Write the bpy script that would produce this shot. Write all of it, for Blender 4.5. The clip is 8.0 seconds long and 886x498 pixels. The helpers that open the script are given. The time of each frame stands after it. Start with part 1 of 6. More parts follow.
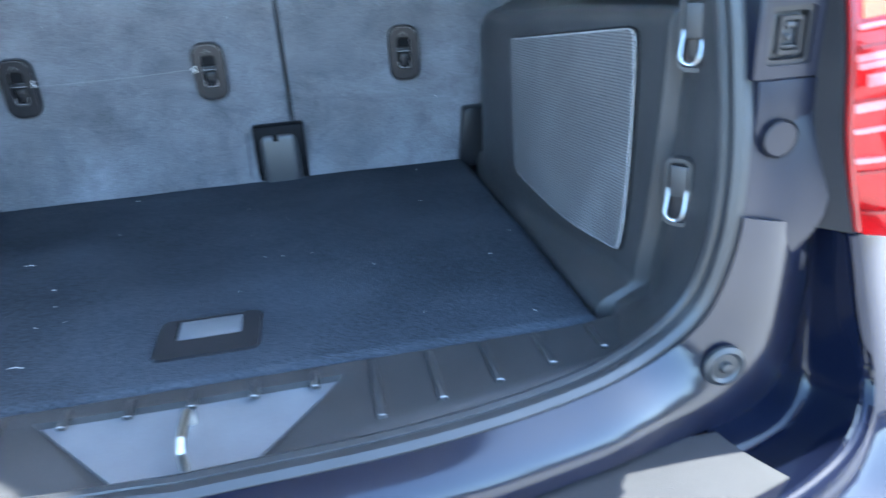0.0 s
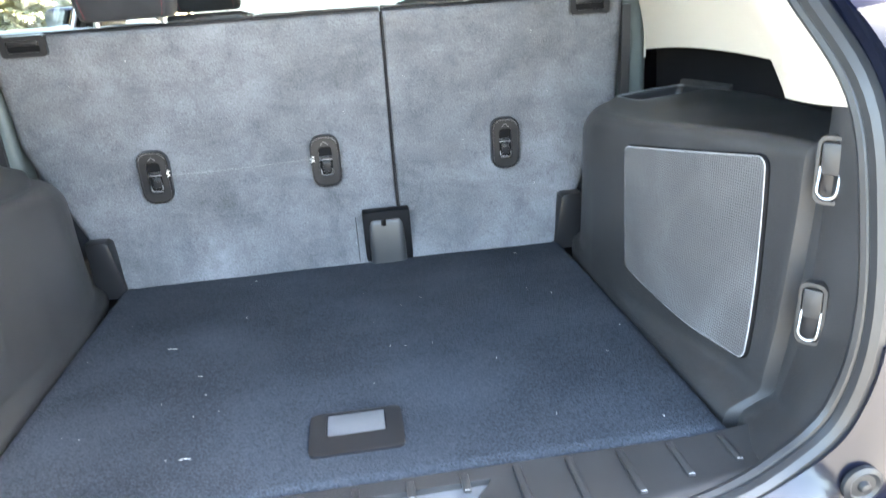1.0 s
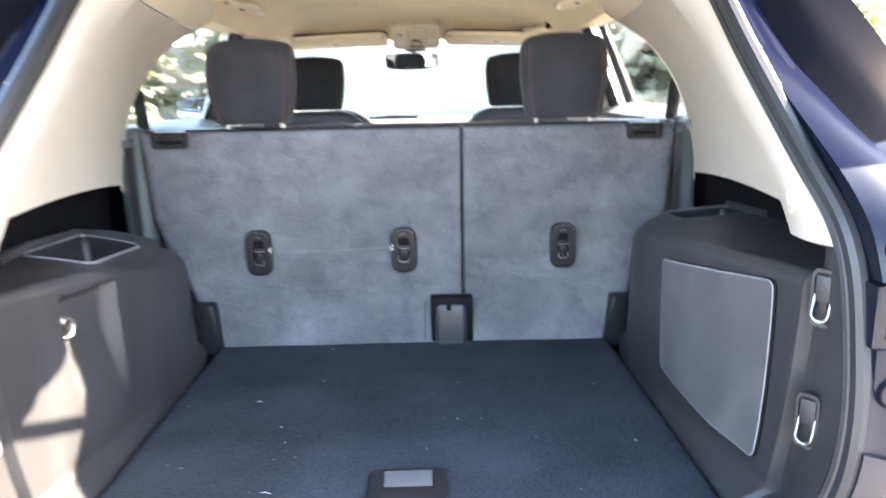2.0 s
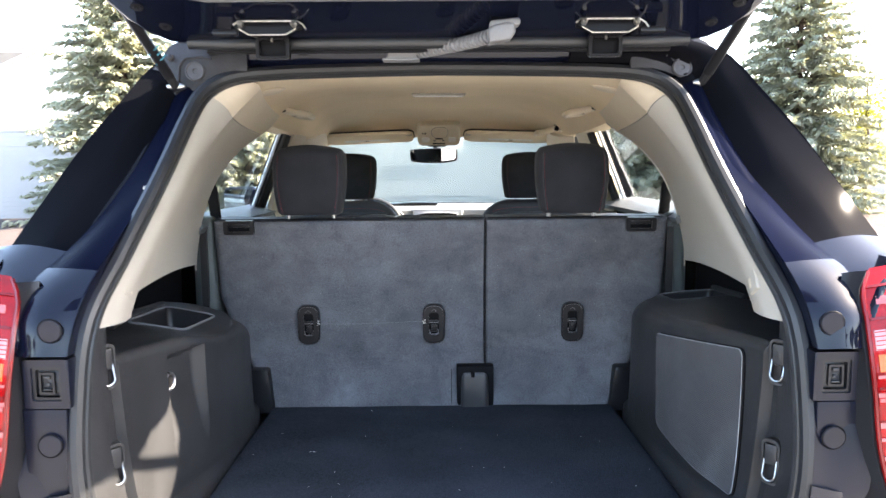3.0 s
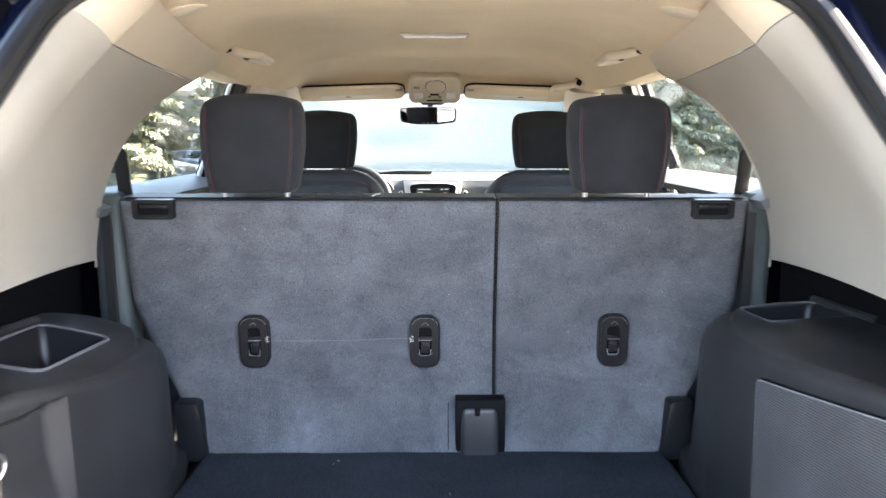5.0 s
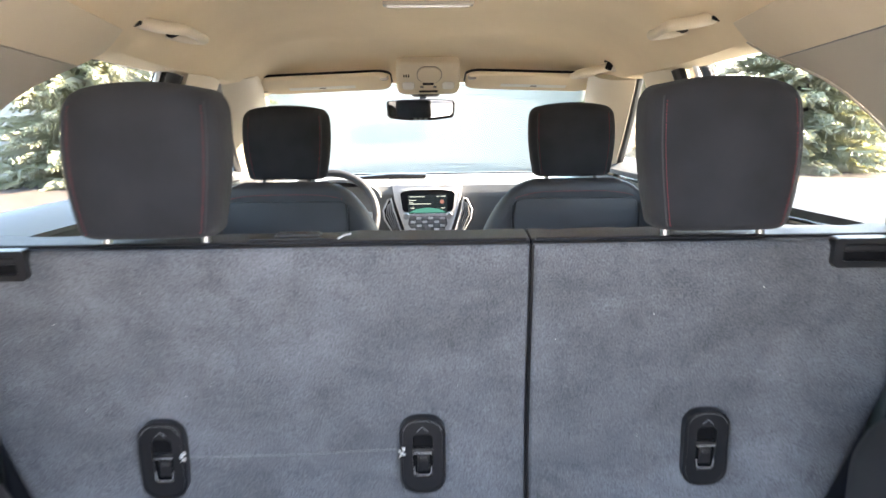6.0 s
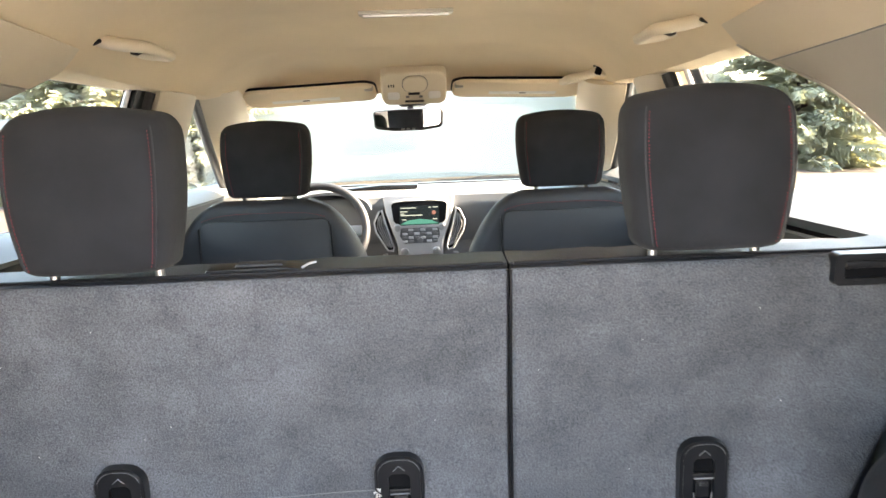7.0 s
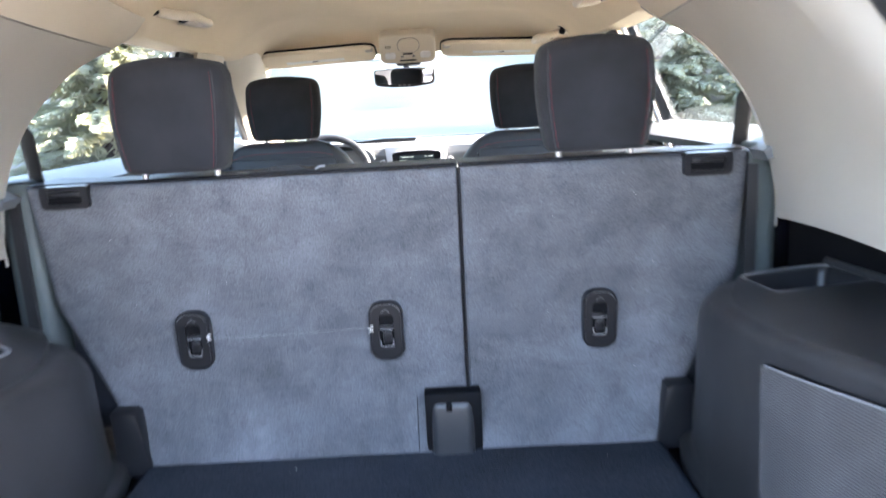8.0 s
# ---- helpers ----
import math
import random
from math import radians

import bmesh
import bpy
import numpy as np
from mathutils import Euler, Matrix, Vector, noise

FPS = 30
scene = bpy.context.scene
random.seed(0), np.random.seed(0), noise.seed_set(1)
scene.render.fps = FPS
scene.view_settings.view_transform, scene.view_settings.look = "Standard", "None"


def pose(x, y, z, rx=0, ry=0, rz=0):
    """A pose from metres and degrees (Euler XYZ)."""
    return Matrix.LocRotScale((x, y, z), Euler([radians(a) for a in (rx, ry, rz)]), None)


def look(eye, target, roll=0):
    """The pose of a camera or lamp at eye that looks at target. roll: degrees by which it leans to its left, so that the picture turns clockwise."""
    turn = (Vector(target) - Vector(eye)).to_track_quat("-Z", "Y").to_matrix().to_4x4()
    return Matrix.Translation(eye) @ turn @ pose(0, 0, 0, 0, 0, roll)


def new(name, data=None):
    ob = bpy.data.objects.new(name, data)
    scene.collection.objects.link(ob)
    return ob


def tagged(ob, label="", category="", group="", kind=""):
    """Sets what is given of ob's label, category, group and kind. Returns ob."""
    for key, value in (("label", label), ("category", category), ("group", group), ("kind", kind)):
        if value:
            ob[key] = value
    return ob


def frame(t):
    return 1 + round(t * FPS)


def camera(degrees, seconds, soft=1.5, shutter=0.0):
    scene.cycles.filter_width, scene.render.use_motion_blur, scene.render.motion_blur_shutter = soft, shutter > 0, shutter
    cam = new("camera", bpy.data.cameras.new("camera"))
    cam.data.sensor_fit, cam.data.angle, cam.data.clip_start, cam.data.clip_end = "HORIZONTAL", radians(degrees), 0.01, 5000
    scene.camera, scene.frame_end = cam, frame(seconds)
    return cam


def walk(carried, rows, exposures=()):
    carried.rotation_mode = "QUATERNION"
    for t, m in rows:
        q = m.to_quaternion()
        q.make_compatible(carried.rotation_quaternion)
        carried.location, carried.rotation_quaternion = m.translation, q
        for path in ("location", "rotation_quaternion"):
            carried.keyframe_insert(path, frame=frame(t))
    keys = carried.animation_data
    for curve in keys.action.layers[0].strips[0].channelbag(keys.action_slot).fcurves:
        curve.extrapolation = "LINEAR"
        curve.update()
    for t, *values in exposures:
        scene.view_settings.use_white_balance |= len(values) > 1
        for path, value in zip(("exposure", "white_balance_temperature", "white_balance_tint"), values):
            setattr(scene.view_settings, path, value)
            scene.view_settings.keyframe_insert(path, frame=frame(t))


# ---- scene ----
cam = camera(64.6, 8.0, shutter=0.5)
PATH = [
    (0, (0.181, -0.659, 1.245), (0.495, 1.15, 0.451), -3.9),
    (0.5, (0.106, -0.662, 1.299), (0.271, 1.181, 0.541), -3.5),
    (1, (0.05, -0.667, 1.368), (0.263, 1.202, 0.689), -4.2),
    (1.5, (0.034, -0.701, 1.391), (0.244, 1.198, 0.798), -3.3),
    (2, (0.06, -0.862, 1.439), (0.084, 1.088, 0.996), -1.2),
    (2.2, (0.06, -0.928, 1.457), (0.032, 1.035, 1.076), -0.7),
    (3.3, (-0.037, -1.183, 1.489), (-0.008, 0.807, 1.286), -0.2),
    (3.5, (-0.049, -1.176, 1.484), (-0.014, 0.812, 1.271), -0.0),
    (4, (-0.04, -1.055, 1.473), (-0.017, 0.929, 1.22), 0.3),
    (4.5, (0.001, -0.808, 1.488), (0.022, 1.171, 1.2), 0.3),
    (4.7, (0.006, -0.72, 1.479), (0.021, 1.258, 1.18), 0.2),
    (5.8, (-0.03, -0.12, 1.502), (0.034, 1.848, 1.155), -0.5),
    (6, (-0.009, -0.024, 1.505), (0.033, 1.947, 1.167), -0.7),
    (6.5, (0.021, 0.084, 1.517), (0.048, 2.057, 1.192), -1.4),
    (7, (0.035, 0.045, 1.521), (0.069, 2.018, 1.197), -2.2),
    (7.5, (0.021, -0.113, 1.509), (0.086, 1.857, 1.166), -3.0),
    (8, (0.102, -0.379, 1.465), (0.097, 1.579, 1.056), -3.1),
]
EXPOSURES = [(0, 4.5, 5700, 2), (0.3, 4.88, 6600, 4), (0.5, 5.12, 7300, 5), (1.0, 5.37, 7900, 7), (1.5, 5.38, 8000, 11), (2.2, 4.48, 7300, 15), (3.3, 3.72, 7300, 13), (4.0, 3.90, 7300, 13), (4.7, 4.27, 7400, 14), (5.8, 4.45, 7600, 15), (6.1, 4.5, 7900, 15), (6.5, 4.55, 8600, 15), (7.0, 4.55, 8600, 14), (7.5, 4.6, 7900, 15), (8.0, 4.65, 6800, 16)]
walk(cam, [(t, look(eye, target, roll)) for t, eye, target, roll in PATH], EXPOSURES)

# ---------------------------------------------------------------- light
SUN_DIR = Vector((0.812, 0.107, 0.574)).normalized()
world = bpy.data.worlds.new("sky")
scene.world = world
world.use_nodes = True
wn = world.node_tree.nodes
sky = wn.new("ShaderNodeTexSky")
sky.sky_type = "NISHITA"
sky.sun_disc = False
sky.sun_elevation = math.asin(SUN_DIR.z)
sky.sun_rotation = math.atan2(SUN_DIR.x, SUN_DIR.y)
wn["Background"].inputs["Strength"].default_value = 0.13
world.node_tree.links.new(sky.outputs[0], wn["Background"].inputs["Color"])
sun_data = bpy.data.lights.new("sun", "SUN")
sun_data.energy, sun_data.angle, sun_data.color = 3.6, radians(0.53), (1.0, 0.94, 0.84)
sun = new("sun", sun_data)
sun.matrix_world = look(SUN_DIR * 50, (0, 0, 0))

# ---------------------------------------------------------------- materials


def mat(name, color, rough=0.6, metal=0.0, vary=0.15, scale=6.0, fine=400.0, bump=0.0, spec=0.5, coat=0.0, tint=None, sheen=0.0, stretch=None, grainy=0.35):
    """A surface with broad and fine variation of colour, and fine relief."""
    m = bpy.data.materials.new(name)
    m.use_nodes = True
    nt = m.node_tree
    b = nt.nodes["Principled BSDF"]
    b.inputs["Roughness"].default_value = rough
    b.inputs["Metallic"].default_value = metal
    b.inputs["Specular IOR Level"].default_value = spec
    b.inputs["Coat Weight"].default_value = coat
    b.inputs["Coat Roughness"].default_value = 0.04
    b.inputs["Sheen Weight"].default_value = sheen
    co = nt.nodes.new("ShaderNodeTexCoord")
    src = co.outputs["Object"]
    if stretch:
        mp = nt.nodes.new("ShaderNodeMapping")
        mp.inputs["Scale"].default_value = stretch
        nt.links.new(src, mp.inputs["Vector"])
        src = mp.outputs[0]
    broad = nt.nodes.new("ShaderNodeTexNoise")
    broad.inputs["Scale"].default_value, broad.inputs["Detail"].default_value = scale, 6
    grain = nt.nodes.new("ShaderNodeTexNoise")
    grain.inputs["Scale"].default_value, grain.inputs["Detail"].default_value = fine, 2
    nt.links.new(src, broad.inputs["Vector"])
    nt.links.new(src, grain.inputs["Vector"])
    add = nt.nodes.new("ShaderNodeMath")
    add.operation = "MULTIPLY_ADD"
    nt.links.new(broad.outputs["Fac"], add.inputs[0])
    add.inputs[1].default_value = 1 - grainy
    half = nt.nodes.new("ShaderNodeMath")
    half.operation = "MULTIPLY"
    nt.links.new(grain.outputs["Fac"], half.inputs[0])
    half.inputs[1].default_value = grainy
    nt.links.new(half.outputs[0], add.inputs[2])
    ramp = nt.nodes.new("ShaderNodeValToRGB")
    lo = [c * (1 - vary) for c in color]
    hi = [min(1, c * (1 + vary)) for c in (tint or color)]
    ramp.color_ramp.elements[0].position, ramp.color_ramp.elements[0].color = 0.33, (*lo, 1)
    ramp.color_ramp.elements[1].position, ramp.color_ramp.elements[1].color = 0.67, (*hi, 1)
    nt.links.new(add.outputs[0], ramp.inputs[0])
    nt.links.new(ramp.outputs[0], b.inputs["Base Color"])
    if bump:
        bp = nt.nodes.new("ShaderNodeBump")
        bp.inputs["Strength"].default_value, bp.inputs["Distance"].default_value = 1.0, bump
        nt.links.new(grain.outputs["Fac"], bp.inputs["Height"])
        nt.links.new(bp.outputs[0], b.inputs["Normal"])
    return m


def worn(m, scale, stretch, lo, hi, cut=(0.40, 0.62), distort=0.6):
    """Lay a second, patchy variation over a surface: scuffs, smudges, rubbed places."""
    nt = m.node_tree
    b = nt.nodes["Principled BSDF"]
    old = b.inputs["Base Color"].links[0].from_socket
    co = nt.nodes.new("ShaderNodeTexCoord")
    mp = nt.nodes.new("ShaderNodeMapping")
    mp.inputs["Scale"].default_value = stretch
    nz = nt.nodes.new("ShaderNodeTexNoise")
    nz.inputs["Scale"].default_value, nz.inputs["Detail"].default_value, nz.inputs["Distortion"].default_value = scale, 5, distort
    ramp = nt.nodes.new("ShaderNodeValToRGB")
    ramp.color_ramp.elements[0].position, ramp.color_ramp.elements[0].color = cut[0], (lo, lo, lo, 1)
    ramp.color_ramp.elements[1].position, ramp.color_ramp.elements[1].color = cut[1], (hi, hi, hi, 1)
    mix = nt.nodes.new("ShaderNodeVectorMath")
    mix.operation = "MULTIPLY"
    nt.links.new(co.outputs["Object"], mp.inputs["Vector"])
    nt.links.new(mp.outputs[0], nz.inputs["Vector"])
    nt.links.new(nz.outputs["Fac"], ramp.inputs[0])
    nt.links.new(old, mix.inputs[0])
    nt.links.new(ramp.outputs[0], mix.inputs[1])
    nt.links.new(mix.outputs[0], b.inputs["Base Color"])
    return m


def glass(name, tint, rough=0.0):
    m = bpy.data.materials.new(name)
    m.use_nodes = True
    nt = m.node_tree
    nt.nodes.clear()
    out = nt.nodes.new("ShaderNodeOutputMaterial")
    mix = nt.nodes.new("ShaderNodeMixShader")
    tr = nt.nodes.new("ShaderNodeBsdfTransparent")
    gl = nt.nodes.new("ShaderNodeBsdfGlossy")
    fc = nt.nodes.new("ShaderNodeLayerWeight")
    pw = nt.nodes.new("ShaderNodeMath")
    fr = nt.nodes.new("ShaderNodeMath")
    pw.operation, fr.operation = "POWER", "MULTIPLY_ADD"
    nt.links.new(fc.outputs["Facing"], pw.inputs[0])
    nt.links.new(pw.outputs[0], fr.inputs[0])
    pw.inputs[1].default_value, fr.inputs[1].default_value, fr.inputs[2].default_value = 4.0, 0.6, 0.02
    tr.inputs[0].default_value = (*tint, 1)
    gl.inputs["Roughness"].default_value = rough
    nt.links.new(fr.outputs[0], mix.inputs[0])
    nt.links.new(tr.outputs[0], mix.inputs[1])
    nt.links.new(gl.outputs[0], mix.inputs[2])
    nt.links.new(mix.outputs[0], out.inputs[0])
    return m


def glow(name, color, strength):
    m = bpy.data.materials.new(name)
    m.use_nodes = True
    b = m.node_tree.nodes["Principled BSDF"]
    b.inputs["Base Color"].default_value = (0.008, 0.009, 0.01, 1)
    b.inputs["Emission Color"].default_value = (*color, 1)
    b.inputs["Emission Strength"].default_value = strength
    b.inputs["Roughness"].default_value = 0.15
    return m


CARPET = mat("cargo_carpet", (0.029, 0.033, 0.041), 1.0, vary=0.45, scale=5, fine=330, bump=0.003, spec=0.05, tint=(0.032, 0.038, 0.048), grainy=0.6)
SEATCARPET = mat("seat_back_carpet", (0.124, 0.128, 0.141), 1.0, vary=0.36, scale=9, fine=420, bump=0.0022, spec=0.05, grainy=0.66, tint=(0.135, 0.138, 0.150))
worn(SEATCARPET, 11, (0.8, 1, 1.3), 0.88, 1.07, (0.36, 0.62), 1.0)
worn(SEATCARPET, 13, (1.0, 1, 0.8), 0.84, 1.0, (0.31, 0.43), 1.2)
worn(SEATCARPET, 3.2, (1, 1, 1), 0.86, 1.10, (0.38, 0.64), 0.8)
BLACKTRIM = mat("black_trim_plastic", (0.027, 0.027, 0.0285), 0.40, vary=0.16, scale=5, fine=900, bump=0.0004, spec=0.4)
worn(BLACKTRIM, 5, (1, 1, 0.5), 0.85, 1.30, (0.42, 0.66), 0.8)
# near-black for dark plastic, also carrying the shade of gaps and recesses
DARKTRIM = mat("dark_plastic_and_shade", (0.006, 0.006, 0.007), 0.6, vary=0.2, scale=8, spec=0.08)
STEPPAD = mat("textured_black_step", (0.019, 0.019, 0.021), 0.7, vary=0.15, scale=8, fine=700, bump=0.0006, spec=0.12)
SATIN = mat("satin_black_plastic", (0.014, 0.014, 0.016), 0.32, vary=0.15, scale=10, fine=900, spec=0.3)


def perforated(name, color, hole, pitch):
    """Plastic with rows of small round holes, over y and z."""
    m = mat(name, color, 0.5, vary=0.25, scale=6, fine=300)
    nt = m.node_tree
    b = nt.nodes["Principled BSDF"]
    co = nt.nodes.new("ShaderNodeTexCoord")
    sep = nt.nodes.new("ShaderNodeSeparateXYZ")
    nt.links.new(co.outputs["Object"], sep.inputs[0])
    waves = []
    for axis in ("Y", "Z"):
        k = nt.nodes.new("ShaderNodeMath")
        k.operation = "MULTIPLY"
        k.inputs[1].default_value = 2 * math.pi / pitch
        s = nt.nodes.new("ShaderNodeMath")
        s.operation = "SINE"
        nt.links.new(sep.outputs[axis], k.inputs[0])
        nt.links.new(k.outputs[0], s.inputs[0])
        waves.append(s)
    add = nt.nodes.new("ShaderNodeMath")
    add.operation = "ADD"
    nt.links.new(waves[0].outputs[0], add.inputs[0])
    nt.links.new(waves[1].outputs[0], add.inputs[1])
    ramp = nt.nodes.new("ShaderNodeMapRange")
    ramp.inputs["From Min"].default_value, ramp.inputs["From Max"].default_value = 0.2, 0.9
    nt.links.new(add.outputs[0], ramp.inputs["Value"])
    mix = nt.nodes.new("ShaderNodeMixRGB")
    old = b.inputs["Base Color"].links[0].from_socket
    nt.links.new(ramp.outputs[0], mix.inputs[0])
    nt.links.new(old, mix.inputs[1])
    mix.inputs[2].default_value = (*hole, 1)
    nt.links.new(mix.outputs[0], b.inputs["Base Color"])
    bp = nt.nodes.new("ShaderNodeBump")
    bp.invert = True
    bp.inputs["Distance"].default_value = 0.0012
    nt.links.new(ramp.outputs[0], bp.inputs["Height"])
    nt.links.new(bp.outputs[0], b.inputs["Normal"])
    return m


GRILLE = perforated("speaker_mesh_plastic", (0.105, 0.105, 0.11), (0.014, 0.014, 0.015), 0.0042)
worn(GRILLE, 7, (1, 1, 0.7), 0.9, 1.25, (0.5, 0.68), 0.9)
BEIGE = mat("beige_pillar_plastic", (0.38, 0.35, 0.30), 0.55, vary=0.07, scale=4, fine=900, bump=0.0003)
CLOTH = mat("beige_headliner_cloth", (0.74, 0.615, 0.445), 0.9, vary=0.06, scale=4, fine=1200, bump=0.0005, spec=0.15)
TAN = mat("tan_cabin_plastic", (0.58, 0.50, 0.385), 0.5, vary=0.06, scale=5, fine=900, bump=0.0003)
NAVY = mat("navy_metallic_paint", (0.0032, 0.0045, 0.0115), 0.45, metal=0.0, vary=0.15, scale=3, fine=3000, spec=0.01, coat=0.55)
# same navy for the jambs: base a little lighter, coat rougher so reflections blur
JAMBNAVY = mat("dull_navy_jamb_paint", (0.0040, 0.0052, 0.0120), 0.40, vary=0.25, scale=9, fine=1500, spec=0.10, coat=0.45)
JAMBNAVY.node_tree.nodes["Principled BSDF"].inputs["Coat Roughness"].default_value = 0.30
SILLNAVY = JAMBNAVY.copy()
SILLNAVY.name = "glossy_navy_sill_paint"
SILLNAVY.node_tree.nodes["Principled BSDF"].inputs["Coat Weight"].default_value = 0.75
SILLNAVY.node_tree.nodes["Principled BSDF"].inputs["Coat Roughness"].default_value = 0.13
GLOSSBLACK = mat("gloss_black_panel", (0.006, 0.006, 0.0075), 0.34, vary=0.2, scale=4, spec=0.16)
PILLARBLACK = mat("black_pillar_panel", (0.0048, 0.005, 0.0064), 0.06, vary=0.2, scale=4, fine=900, spec=0.006)
# navy again, darker and almost glossless: the channel's shade is in this paint
CHANNELSHADE = mat("shaded_navy_channel_paint", (0.0028, 0.0040, 0.0115), 0.22, vary=0.2, scale=5, fine=2000, spec=0.006)
COVER = mat("smooth_black_cover", (0.032, 0.033, 0.036), 0.33, vary=0.15, scale=12, fine=900, spec=0.5)
RUBBER = mat("rubber_seal", (0.016, 0.017, 0.019), 0.42, vary=0.2, scale=20, fine=700)
SEATCLOTH = mat("charcoal_seat_cloth", (0.023, 0.0235, 0.027), 0.9, vary=0.25, scale=14, fine=1500, bump=0.0006, spec=0.15, sheen=0.06)
SEATBACK = mat("navy_black_seat_leatherette", (0.018, 0.020, 0.026), 0.5, vary=0.15, scale=12, fine=900, bump=0.0003)
RED = mat("red_thread", (0.24, 0.018, 0.026), 0.7, vary=0.2, scale=50)
CHROME = mat("chrome", (0.42, 0.43, 0.45), 0.28, metal=1.0, vary=0.06, scale=20)
STEEL = mat("zinc_steel", (0.55, 0.54, 0.5), 0.3, metal=1.0, vary=0.15, scale=60)
SILVER = mat("silver_dash_plastic", (0.50, 0.51, 0.53), 0.38, metal=0.15, vary=0.05, scale=10)
DASH = mat("grey_dash_plastic", (0.13, 0.137, 0.145), 0.45, vary=0.1, scale=8, fine=900, bump=0.0004)
# pale grey for thin edge lines, among them painted latch and rib highlights
PALELINE = mat("pale_line_grey", (0.26, 0.26, 0.265), 0.45, vary=0.3, scale=40)
BRACKET = mat("dull_bracket_metal", (0.040, 0.042, 0.048), 0.5, vary=0.35, scale=18, fine=500, spec=0.2)
GROMMET = mat("grey_grommet_rubber", (0.085, 0.085, 0.09), 0.6, vary=0.2, scale=30, spec=0.2)
GREYPLASTIC = mat("grey_plastic", (0.16, 0.16, 0.165), 0.5, vary=0.15, scale=12)


def lit_through(m, amount, color):
    """Lets some light through thin stuff."""
    nt = m.node_tree
    tr = nt.nodes.new("ShaderNodeBsdfTranslucent")
    mix = nt.nodes.new("ShaderNodeMixShader")
    b = nt.nodes["Principled BSDF"]
    tr.inputs[0].default_value = (*color, 1)
    mix.inputs[0].default_value = amount
    nt.links.new(b.outputs[0], mix.inputs[1])
    nt.links.new(tr.outputs[0], mix.inputs[2])
    nt.links.new(mix.outputs[0], nt.nodes["Material Output"].inputs[0])
    return m


REDLENS = lit_through(mat("red_lamp_lens", (0.36, 0.003, 0.005), 0.16, vary=0.5, scale=22, spec=0.25, coat=0.4), 0.18, (0.6, 0.008, 0.01))
AMBER = mat("amber_lamp_lens", (0.55, 0.09, 0.01), 0.2, vary=0.25, scale=40, coat=0.3)
DARKRED = mat("dark_red_plastic", (0.16, 0.003, 0.004), 0.25, vary=0.2, scale=30)
# on the striker slope and handle flap this grey stands in for reflected sky
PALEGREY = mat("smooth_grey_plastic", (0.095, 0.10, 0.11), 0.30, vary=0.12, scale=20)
CLEARLENS = mat("clear_lamp_lens", (0.75, 0.72, 0.70), 0.12, vary=0.1, scale=30, coat=1.0)
# paler red, for light painted on the lens bands and ledges
PINKLENS = mat("lit_red_lamp_lens", (0.42, 0.11, 0.11), 0.18, vary=0.3, scale=25, coat=0.5)
FOGGEDLENS = mat("fogged_lamp_lens", (0.55, 0.27, 0.26), 0.2, vary=0.3, scale=25, coat=0.5)
# the green cast is put in for light through tinted glass
BOLSTER = mat("green_cast_grey_vinyl", (0.075, 0.09, 0.09), 0.55, vary=0.12, scale=12)
WHITEPAPER = mat("white_label_paper", (0.72, 0.70, 0.66), 0.7, vary=0.06, scale=30)
BLUETEXT = mat("faded_blue_ink", (0.05, 0.22, 0.30), 0.6, vary=0.2, scale=60)
MIRROR = mat("mirror_glass", (0.85, 0.87, 0.9), 0.02, metal=1.0, vary=0.01, scale=2)
WINDSCREEN = glass("clear_glass", (0.78, 0.83, 0.80))
SIDEGLASS = glass("side_glass", (0.92, 0.94, 0.91))
WALLWHITE = mat("white_vinyl_siding", (0.45, 0.436, 0.415), 0.5, vary=0.07, scale=0.6, fine=40)
ROOFGREY = mat("grey_shingles", (0.048, 0.046, 0.043), 0.9, vary=0.25, scale=2, fine=14)
ASPHALT = mat("asphalt", (0.27, 0.262, 0.25), 0.9, vary=0.3, scale=0.4, fine=60, bump=0.004)
MULCH = mat("bark_mulch", (0.052, 0.036, 0.030), 0.95, vary=0.45, scale=3, fine=25, bump=0.03)
CONCRETE = mat("concrete_kerb", (0.42, 0.41, 0.39), 0.9, vary=0.15, scale=2, fine=60)
BARK = mat("tree_bark", (0.09, 0.065, 0.05), 0.95, vary=0.4, scale=8, fine=60)
NEEDLES = lit_through(mat("blue_spruce_needles", (0.22, 0.25, 0.22), 0.7, vary=0.4, scale=0.9, fine=12, tint=(0.46, 0.47, 0.36)), 0.5, (0.46, 0.44, 0.24))
LEAVES = lit_through(mat("yellow_green_leaves", (0.16, 0.20, 0.03), 0.6, vary=0.5, scale=2, fine=12, tint=(0.35, 0.33, 0.05)), 0.5, (0.5, 0.5, 0.08))
WOODS = mat("far_foliage", (0.055, 0.065, 0.032), 0.8, vary=0.5, scale=0.3, fine=3, tint=(0.12, 0.10, 0.055))

# ---------------------------------------------------------------- mesh helpers


def link_mesh(name, bm, material, parent=None, label="", smooth=0.6):
    bmesh.ops.recalc_face_normals(bm, faces=bm.faces)
    for f in bm.faces:
        f.smooth = True
    for e in bm.edges:
        e.smooth = not (len(e.link_faces) == 2 and e.calc_face_angle(0) > smooth)
    me = bpy.data.meshes.new(name)
    bm.to_mesh(me)
    bm.free()
    me.materials.append(material)
    ob = new(name, me)
    if parent:
        ob.parent = parent
    return tagged(ob, label)


def part(name, bm, material, parent, label="", smooth=0.6):
    return link_mesh(name, bm, material, parent, label, smooth)


def thing(name, label, category, group="", kind="", at=(0, 0, 0)):
    ob = new(name)
    ob.empty_display_size = 0.05
    ob.location = at
    return tagged(ob, label, category, group, kind)


